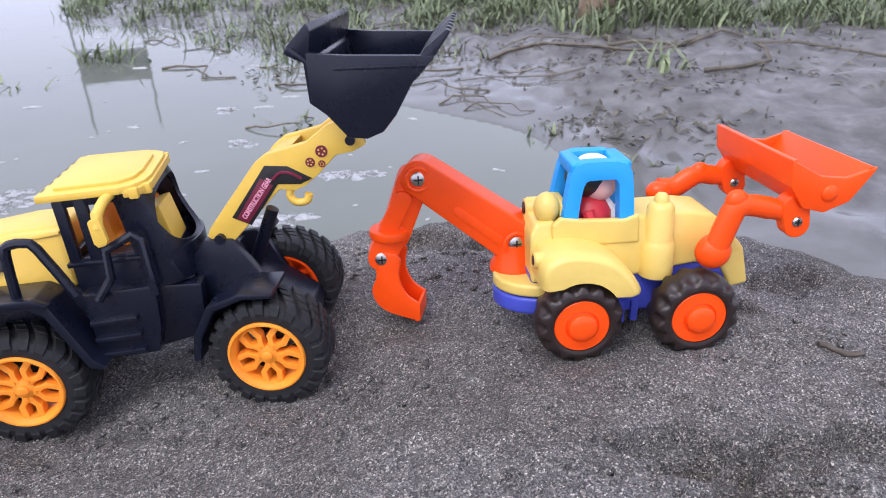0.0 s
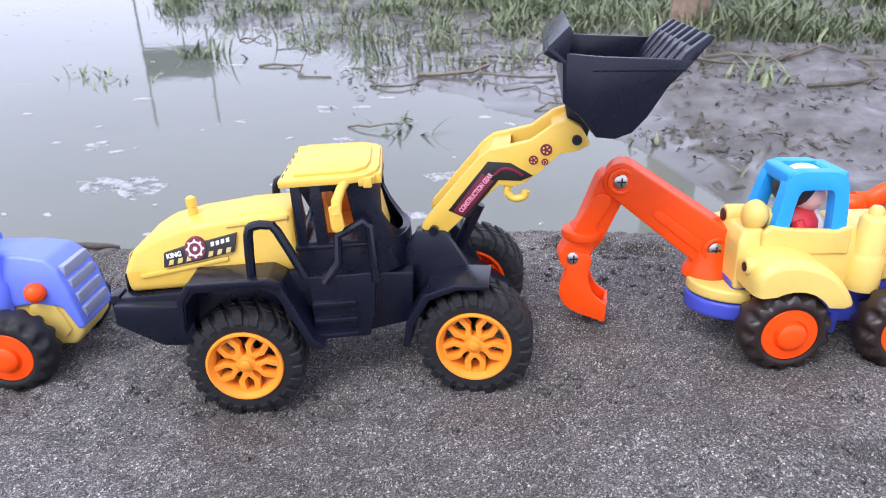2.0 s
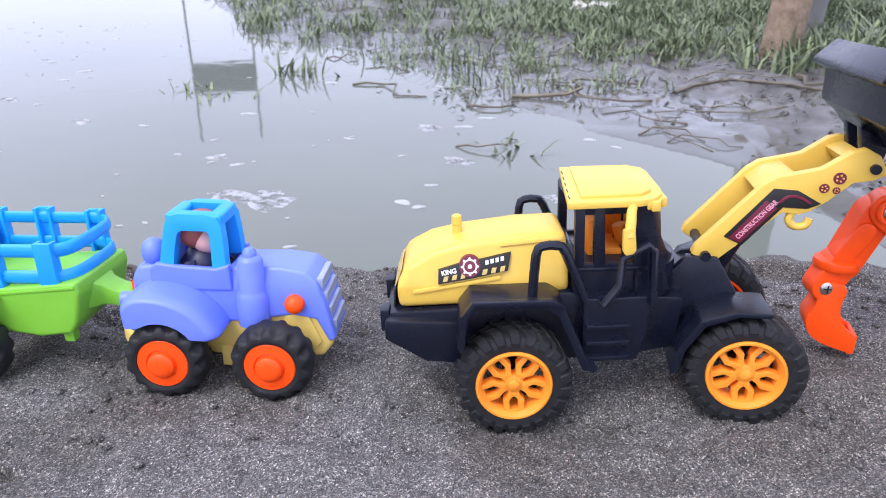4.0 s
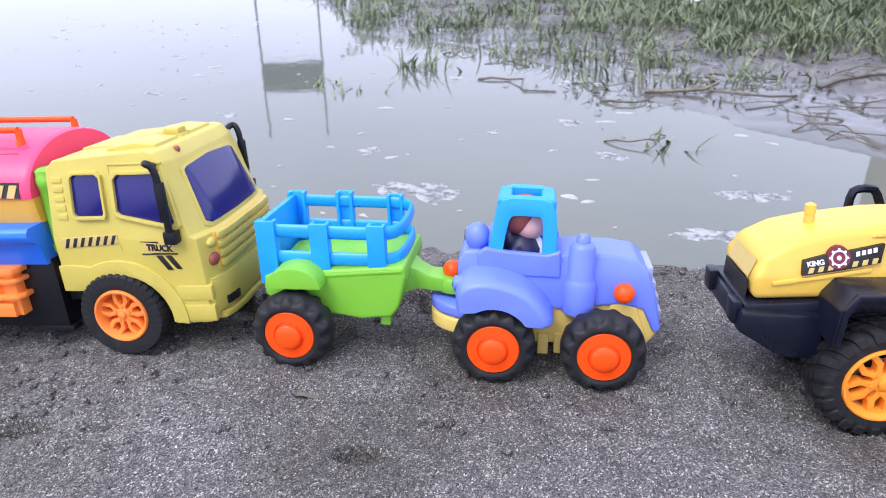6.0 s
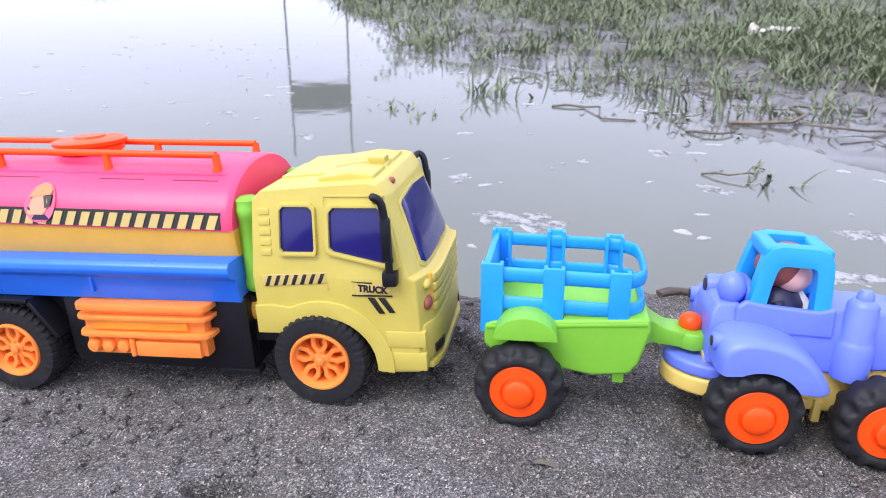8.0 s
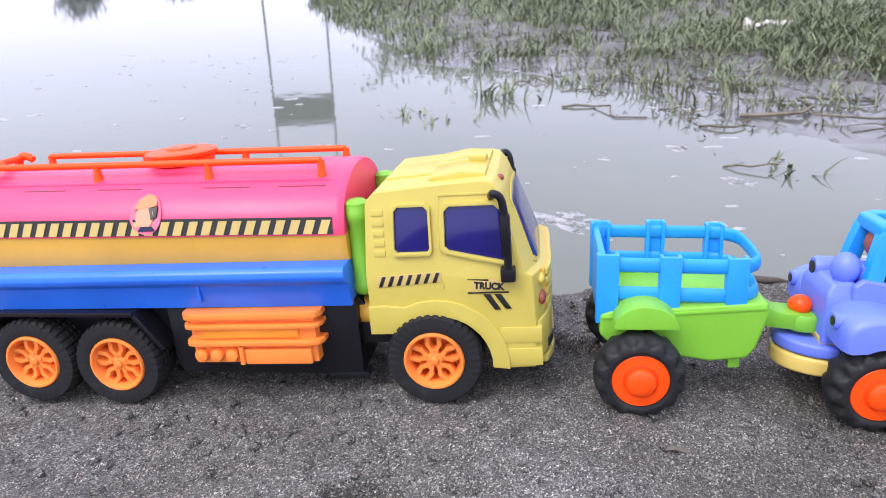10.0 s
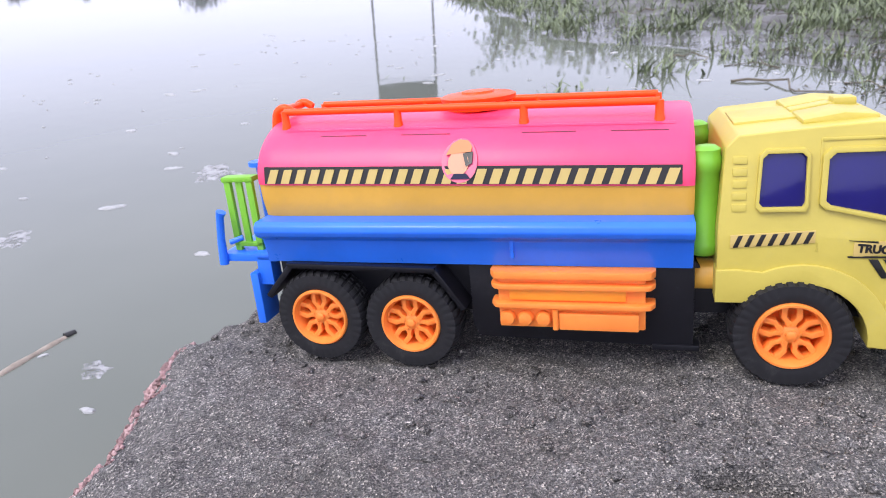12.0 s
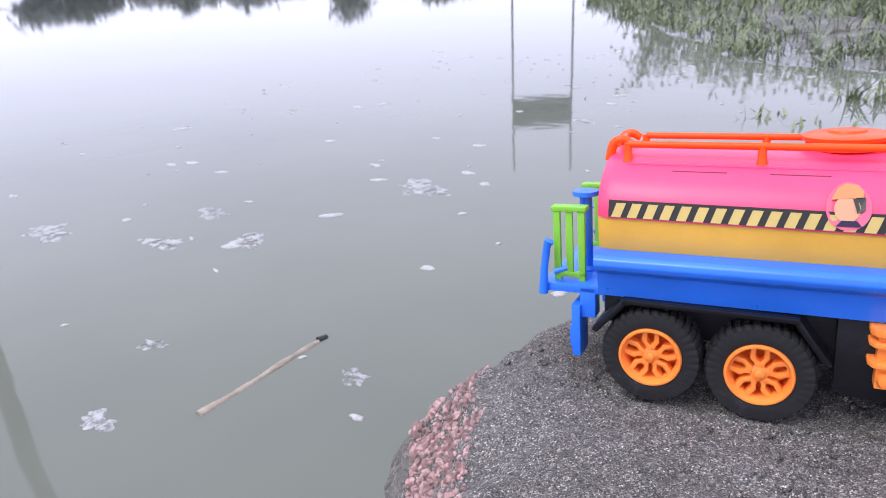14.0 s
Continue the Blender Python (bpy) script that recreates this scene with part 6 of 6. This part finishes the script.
def make_stems():
    """Trailing dead stems and dark leaf litter along the bank."""
    rng = random.Random(8)
    bm_all = bmesh.new()

    def stem(x, y, length, turn, r):
        pts = []
        for k in range(7):
            u = k / 6
            px = x + math.cos(turn + 0.7 * math.sin(u * 5 + x * 9)) * length * u
            py = y + math.sin(turn + 0.7 * math.sin(u * 5 + x * 9)) * length * u * 0.6
            pts.append((px, py, max(ground_at(px, py), WATER_Z) + r * 0.6 + 0.012 * math.sin(u * math.pi) * rng.random()))
        tube(pts, [r * (1 - 0.5 * k / 6) for k in range(7)], 5, bm_all)
    for i in range(85):
        x = rng.uniform(-0.9, 1.2)
        y = float(np.interp(x, SHORE_X, SHORE_Y)) + rng.uniform(-0.12, 0.75)
        if x > 0.05 and y < 1.25:
            continue
        stem(x, y, rng.uniform(0.08, 0.38), rng.uniform(-0.5, 0.5) + (3.14 if rng.random() < 0.5 else 0), rng.uniform(0.0010, 0.0030))
    for x, y, l, a, r in ((-0.34, 1.364, 0.14, 0.05, 0.003), (-0.62, 1.50, 0.22, -0.2, 0.003), (-0.25, 1.45, 0.35, 0.35, 0.005), (0.10, 1.50, 0.45, 0.25, 0.005), (0.36, 1.55, 0.3, -0.9, 0.006), (0.5, 1.3, 0.4, 0.3, 0.005), (-0.33, 1.09, 0.14, 0.1, 0.002)):
        stem(x, y, l, a, r)
    ob = new("dead_stems", finish(bm_all, "dead_stems", STRAW))
    tagged(ob, "tangle of dry trailing stems on the mud", "stems", kind="stuff")
    verts, faces = [], []
    spots = [(0.30, 1.00, 0.10, 70), (0.38, 1.20, 0.12, 70), (0.22, 1.08, 0.06, 30), (0.15, 1.45, 0.2, 80), (0.6, 1.5, 0.25, 110), (-0.3, 1.45, 0.2, 60), (0.9, 1.6, 0.3, 120), (0.45, 0.95, 0.1, 40), (0.45, 1.7, 0.25, 160), (0.75, 1.9, 0.3, 180), (0.1, 1.75, 0.25, 120), (0.6, 1.25, 0.15, 60), (0.35, 1.4, 0.12, 60)]
    for cx, cy, s, n in spots:
        for k in range(n):
            x, y = cx + rng.gauss(0, s * 0.6), cy + rng.gauss(0, s * 0.5)
            z = max(ground_at(x, y), WATER_Z)
            a, l, w = rng.uniform(0, 6.28), rng.uniform(0.008, 0.030), rng.uniform(0.0012, 0.0034)
            dx, dy = math.cos(a) * l, math.sin(a) * l
            nx, ny = -math.sin(a) * w, math.cos(a) * w
            t0, t1 = rng.uniform(0.001, 0.009), rng.uniform(0.001, 0.009)
            b = len(verts)
            curl = rng.uniform(-0.5, 0.5)
            for u, ww, zz in ((0.0, 0.35, 0.001), (0.35, 1.0, t0), (0.7, 0.8, t1), (1.0, 0.15, t1 * 0.6)):
                ox, oy = dx * u + nx / w * curl * l * u * u, dy * u + ny / w * curl * l * u * u
                verts.extend([(x + ox + nx * ww, y + oy + ny * ww, z + zz), (x + ox - nx * ww, y + oy - ny * ww, z + zz * 0.7)])
            faces.extend([(b + k, b + k + 1, b + k + 3, b + k + 2) for k in (0, 2, 4)])
    stuff("leaf_litter", verts, faces, natural("dark_litter", (0.045, 0.042, 0.032), (0.15, 0.135, 0.10), 40, 0.8, True), "dark withered leaves scattered over the mud", "leaves")


make_stems()


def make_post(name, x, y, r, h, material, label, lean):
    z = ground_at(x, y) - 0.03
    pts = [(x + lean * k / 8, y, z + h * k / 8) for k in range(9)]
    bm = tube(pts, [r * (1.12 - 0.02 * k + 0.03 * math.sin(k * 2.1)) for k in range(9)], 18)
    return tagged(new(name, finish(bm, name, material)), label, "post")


# first a tree trunk, built without its unseen crown; then a grey post
make_post("bank_upright", 0.385, 1.78, 0.040, 1.5, BARK, "peeling brown tree trunk at the water's edge, built without a crown", 0.03)
make_post("bank_upright", 0.50, 1.98, 0.034, 1.4, CONCRETE, "weathered grey post standing on the grassy bank", 0.05)


make_post("bamboo_pole", -4.55, 1.18, 0.050, 3.9, BARK, "tall brown bamboo pole standing in the pond", 0.02)


def make_litter():
    bm = bmesh.new()
    bmesh.ops.create_grid(bm, x_segments=9, y_segments=6, size=1)
    rng = random.Random(3)
    for v in bm.verts:
        v.co = Vector((v.co.x * 0.11 + rng.uniform(-0.01, 0.01), v.co.y * 0.06 + rng.uniform(-0.012, 0.012), 0.03 + rng.uniform(-0.028, 0.028)))
    top = bmesh.ops.extrude_face_region(bm, geom=bm.faces[:])
    for v in [g for g in top["geom"] if isinstance(g, bmesh.types.BMVert)]:
        v.co.z += 0.002
    ob = new("crumpled_wrapper", finish(bm, "crumpled_wrapper", LITTER, 0))
    ob.matrix_world = pose(-0.02, 2.46, ground_at(-0.02, 2.46) + 0.008, 0, 0, -15) @ Matrix.Scale(0.7, 4)
    tagged(ob, "crumpled white plastic wrapper lying in the grass", "litter")


make_litter()


def make_rubble():
    """Broken red brick showing under the ledge's rim."""
    root = thing("brick_rubble", Matrix.Translation((-0.93, 0.14, -0.08)), "crumbling red brick edge under the sand, above the water", "rubble")
    rng = random.Random(21)
    shapes = []
    for k in range(6):
        bm = bmesh.new()
        bmesh.ops.create_icosphere(bm, subdivisions=2, radius=1)
        for v in bm.verts:
            n = v.co.normalized()
            v.co = n * (0.8 + 0.45 * noise.noise(n * 1.7 + Vector((k * 5, 0, 0))) + 0.18 * noise.noise(n * 5 + Vector((0, k * 3, 0))))
            v.co.x, v.co.z = v.co.x * 0.9, v.co.z * 0.75
        shapes.append(finish(bm, "chunk", BRICK, 25))
    verts, faces = [], []
    bm = bmesh.new()
    bmesh.ops.create_icosphere(bm, subdivisions=1, radius=0.8)
    for v in bm.verts:
        v.co *= 0.8 + 0.4 * noise.noise(v.co * 1.9)
    small = finish(bm, "crumb", BRICK, 0)
    for i in range(900):
        y = 0.02 + 0.20 * rng.random() ** 0.9
        rim = float(np.interp(y, [-0.3, 0.07, 0.12, 0.20, 0.25], [-0.81, -0.886, -0.904, -0.941, -0.942]))
        d = rng.random()
        x = rim
        for turn in range(4):
            x -= float(ledge(np.array([x]), np.array([y]))[0]) - 0.003 + 0.046 * d
        s = rng.uniform(0.0016, 0.0050) * (0.6 + 0.5 * d)
        z = ground_at(x, y) + 0.1 * s
        m = Matrix.LocRotScale((x, y, z), Euler((rng.uniform(0, 6), rng.uniform(0, 6), rng.uniform(0, 6))), (s, s, s))
        if i >= 290:
            base = len(verts)
            verts.extend([m @ v.co for v in small.vertices])
            faces.extend([tuple(base + k for k in f.vertices) for f in small.polygons])
            continue
        ob = new("chunk", shapes[i % 6])
        ob.parent = root
        ob.matrix_parent_inverse = root.matrix_world.inverted()
        ob.matrix_basis = m
    stuff("brick_crumbs", verts, faces, BRICK, "small pinkish crumbs of broken brick", "rubble")


make_rubble()

# ---- far shore: billboard, woods ----


def make_billboard():
    ox, oy, d = -0.7, -0.06, 36.0
    a0, a1 = radians(-27.05), radians(-22.25)
    p0 = Vector((ox + d * math.sin(a0), oy + d * math.cos(a0), 0))
    p1 = Vector((ox + d * math.sin(a1), oy + d * math.cos(a1), 0))
    t = thing("billboard", Matrix.Translation((p0 + p1) / 2), "dark board on two tall poles across the pond", "billboard")
    inv = t.matrix_world.inverted()

    def put(name, bm, mat):
        bm.transform(inv)
        ob = new(name, finish(bm, name, mat))
        ob.parent = t
    for p in (p0, p1):
        put("pole", tube([(p.x, p.y, ground_at(p.x, p.y) - 0.3), (p.x, p.y, 0.2 + d * math.tan(radians(15.7)))], 0.055, 10), CONCRETE)
    z0, z1 = d * math.tan(radians(10.1)), d * math.tan(radians(12.3))
    bm = slab([p0 + Vector((0, 0, z0)), p1 + Vector((0, 0, z0)), p1 + Vector((0, 0, z1)), p0 + Vector((0, 0, z1))], 0.25)
    put("board", bm, BOARD)
    for k in range(1, 4):
        c = p0.lerp(p1, k / 4)
        put("brace", tube([(c.x, c.y - 0.2, z0), (c.x, c.y - 0.2, z1)], 0.05, 6), CONCRETE)


make_billboard()


def make_far_woods():
    rng = np.random.default_rng(4)
    verts, faces = [], []
    clumps = []
    for az, el, w in ((-61.7, 2.7, 2.2), (-59.5, 2.6, 1.6), (-57.8, 1.9, 1.2), (-54, 1.5, 2.5), (-52.1, 2.3, 0.8), (-50, 1.4, 2.5), (-47.5, 2.2, 1.4), (-44, 1.4, 2.5), (-39.9, 4.1, 1.5), (-36, 1.5, 2.5), (-32.6, 2.9, 1.6), (-29, 1.6, 2.5), (-20, 1.8, 2.5), (-12, 2.4, 3), (-4, 2.0, 3), (6, 2.6, 3), (16, 2.2, 3), (28, 2.5, 3), (-70, 2.0, 3), (-80, 2.3, 3)):
        d = 56.0
        x, y = -0.7 + d * math.sin(radians(az)), d * math.cos(radians(az))
        clumps.append((x, y, d * math.tan(radians(el * 0.74)), w))
    for x, y, h, w in clumps:
        z0 = ground_at(x, y)
        for k in range(520):
            u = rng.normal(0, 0.42, 3)
            c = np.array((x + u[0] * w, y + u[1] * w, z0 + h * 0.55 + u[2] * h * 0.5))
            c[2] = min(max(c[2], z0), z0 + h + 0.1)
            b = len(verts)
            for q in range(3):
                verts.append(tuple(c + rng.normal(0, 0.28, 3)))
            faces.append((b, b + 1, b + 2))
    stuff("far_woods", verts, faces, WOODS, "distant trees along the far shore, haze put into their colour", "trees")


make_far_woods()


def make_shrub(bearing, away, tall, wide, seed):
    """A leafy shrub on the bank: a few stems under an uneven crown of small leaves."""
    rng = np.random.default_rng(seed)
    x, y = -0.76 + away * math.sin(radians(bearing)), -0.1 + away * math.cos(radians(bearing))
    z = ground_at(x, y)
    t = thing("shrub", Matrix.Translation((x, y, z)), "loose green shrub on the far bank, mirrored in the pond", "shrub", "shrubs on the bank")
    tips = []
    for k in range(7):
        tip = Vector((rng.normal(0, wide * 0.32), rng.normal(0, wide * 0.25), tall * rng.uniform(0.55, 0.97)))
        tips.append(tip)
        bm = tube(smooth_path([(0, 0, -0.03), tip * 0.45 + Vector((rng.normal(0, 0.05), 0, 0.05)), tip], 4), [0.022 - 0.002 * i for i in range(9)], 6)
        ob = new("stem", finish(bm, "stem", STRAW))
        ob.parent = t
    verts, faces = [], []
    for k in range(620):
        tip = tips[int(rng.integers(0, 7))]
        c = np.array(tip) * rng.uniform(0.35, 1.0) + rng.normal(0, 0.11, 3)
        c[2] = min(max(c[2], 0.02), tall)
        d = rng.normal(0, 1, 3)
        d /= np.linalg.norm(d)
        n = np.cross(d, rng.normal(0, 1, 3))
        n /= np.linalg.norm(n)
        l, w = rng.uniform(0.05, 0.10), rng.uniform(0.012, 0.028)
        b = len(verts)
        verts.extend([tuple(c), tuple(c + d * l * 0.5 + n * w), tuple(c + d * l), tuple(c + d * l * 0.5 - n * w)])
        faces.append((b, b + 1, b + 2, b + 3))
    me = bpy.data.meshes.new("crown")
    me.from_pydata(verts, [], faces)
    me.materials.append(GRASS)
    ob = new("crown", me)
    ob.parent = t


for i, (bearing, away, tall, wide) in enumerate(((-15.4, 9.0, 1.12, 0.55), (-13.0, 8.2, 0.92, 0.8), (-10.4, 8.6, 0.86, 0.9), (-7.6, 7.8, 0.90, 0.8), (-4.6, 8.2, 0.95, 0.9), (-1.5, 7.6, 0.80, 0.8))):
    make_shrub(bearing, away, tall, wide, 40 + i)

# ---- loose bits on the sand ----


def make_grains():
    rng = np.random.default_rng(2)
    n = 15000
    x, y = rng.uniform(-0.95, 0.28, n), 0.05 + 0.43 * rng.random(n) ** 1.2
    keep = ledge(x, y) > 0.004
    x, y = x[keep], y[keep]
    z = height(x, y)[0]
    s = 0.00045 + 0.0009 * rng.random(len(x)) ** 3
    verts, faces = [], []
    for i in range(len(x)):
        b = len(verts)
        k = 0.8 * s[i]
        j = rng.uniform(0.6, 1.3, 6) * k
        a = rng.uniform(0, 6.28)
        ca, sa = math.cos(a), math.sin(a)
        for (dx, dy, dz), m in zip(((1, 0, 0.2), (0, 1, 0.2), (-1, 0, 0.2), (0, -1, 0.2), (0, 0, 0.9), (0, 0, -0.6)), j):
            verts.append((x[i] + (dx * ca - dy * sa) * m, y[i] + (dx * sa + dy * ca) * m, z[i] + dz * m))
        faces.extend([(b, b + 1, b + 4), (b + 1, b + 2, b + 4), (b + 2, b + 3, b + 4), (b + 3, b, b + 4)])
    stuff("sand_grains", verts, faces, GRAIN, "loose coarse grey and pale sand grains", "sand")


make_grains()


def make_clods():
    """Crumbs of damp sand thrown up round the wheels and along the rim."""
    rng = np.random.default_rng(17)
    spots = [(-0.20, 0.262, 0.045), (-0.05, 0.262, 0.045), (-0.09, 0.40, 0.05), (0.05, 0.40, 0.07), (-0.28, 0.42, 0.06), (-0.60, 0.18, 0.06), (-0.72, 0.20, 0.05), (-0.84, 0.22, 0.06), (-0.50, 0.36, 0.06), (0.15, 0.30, 0.06), (0.10, 0.19, 0.05), (-0.40, 0.24, 0.05), (-0.66, 0.30, 0.10), (-0.80, 0.30, 0.08)]
    verts, faces = [], []
    corner = [(-1, -1, -1), (1, -1, -1), (1, 1, -1), (-1, 1, -1), (-1, -1, 1), (1, -1, 1), (1, 1, 1), (-1, 1, 1)]
    sides = [(0, 3, 2, 1), (4, 5, 6, 7), (0, 1, 5, 4), (1, 2, 6, 5), (2, 3, 7, 6), (3, 0, 4, 7)]
    for cx, cy, r in spots:
        x, y = cx + rng.normal(0, r, 150), cy + rng.normal(0, r * 0.45, 150)
        keep = (ledge(x, y) > 0.004) & (y < 0.49)
        x, y = x[keep], y[keep]
        z = height(x, y)[0]
        for px, py, pz in zip(x, y, z):
            s = 0.0007 + 0.0020 * rng.random() ** 3
            b = len(verts)
            a = rng.uniform(0, 6.28)
            for dx, dy, dz in corner:
                k = rng.uniform(0.45, 1.1, 3) * s
                qx, qy = dx * k[0], dy * k[1]
                verts.append((px + qx * math.cos(a) - qy * math.sin(a), py + qx * math.sin(a) + qy * math.cos(a), pz + 0.3 * s + dz * k[2] * 0.7))
            faces.extend([tuple(b + i for i in f) for f in sides])
    stuff("sand_clods", verts, faces, SAND, "damp crumbs of grey sand round the wheels", "sand", smooth=1)


make_clods()


def ground_twig(x0, y0, x1, y1, r, material, label):
    pts = []
    for k in range(6):
        u = k / 5
        x, y = x0 + (x1 - x0) * u, y0 + (y1 - y0) * u + 0.002 * math.sin(u * 7)
        pts.append((x, y, ground_at(x, y) + r * 0.7))
    return plain_tube("twig", pts, [r, r * 1.05, r * 0.95, r, r * 0.8, r * 0.5], material, label, "twig", "twigs on the sand")


DARK_WOOD = natural("wet_dark_wood", (0.035, 0.028, 0.022), (0.11, 0.09, 0.07), 90, 0.7)
ground_twig(-0.425, 0.448, -0.382, 0.452, 0.0030, DARK_WOOD, "short dark wet twig on the sand's rim")
ground_twig(-0.424, 0.441, -0.406, 0.452, 0.0026, DARK_WOOD, "broken dark twig lying on the sand")
ground_twig(0.194, 0.284, 0.213, 0.274, 0.0016, DARK_WOOD, "thin dark twig half buried in sand")
ground_twig(-0.525, 0.430, -0.505, 0.418, 0.0022, DARK_WOOD, "dark twig beside the trailer on sand")


def make_leaf(x, y, turn, l, w):
    bm = bmesh.new()
    rows = []
    for k in range(7):
        u = k / 6
        ww = w * math.sin(math.pi * (0.08 + 0.86 * u))
        lift = 0.0016 + 0.0014 * math.sin(u * 5)
        rows.append([bm.verts.new(((u - 0.5) * l, -ww, lift)), bm.verts.new(((u - 0.5) * l, 0, lift + 0.0011)), bm.verts.new(((u - 0.5) * l, ww, lift - 0.0005))])
    for a, b in zip(rows, rows[1:]):
        for i in range(2):
            bm.faces.new((a[i], a[i + 1], b[i + 1], b[i]))
    ob = new("dry_leaf", finish(bm, "dry_leaf", STRAW))
    ob.matrix_world = pose(x, y, ground_at(x, y), -5, -2, turn)
    tagged(ob, "small curled dry leaf on the sand", "leaf", "dry leaves on the sand")


make_leaf(-0.483, 0.215, 15, 0.013, 0.0022)
make_leaf(-0.33, 0.30, 70, 0.008, 0.0014)
make_leaf(-0.30, 0.33, -30, 0.007, 0.0014)
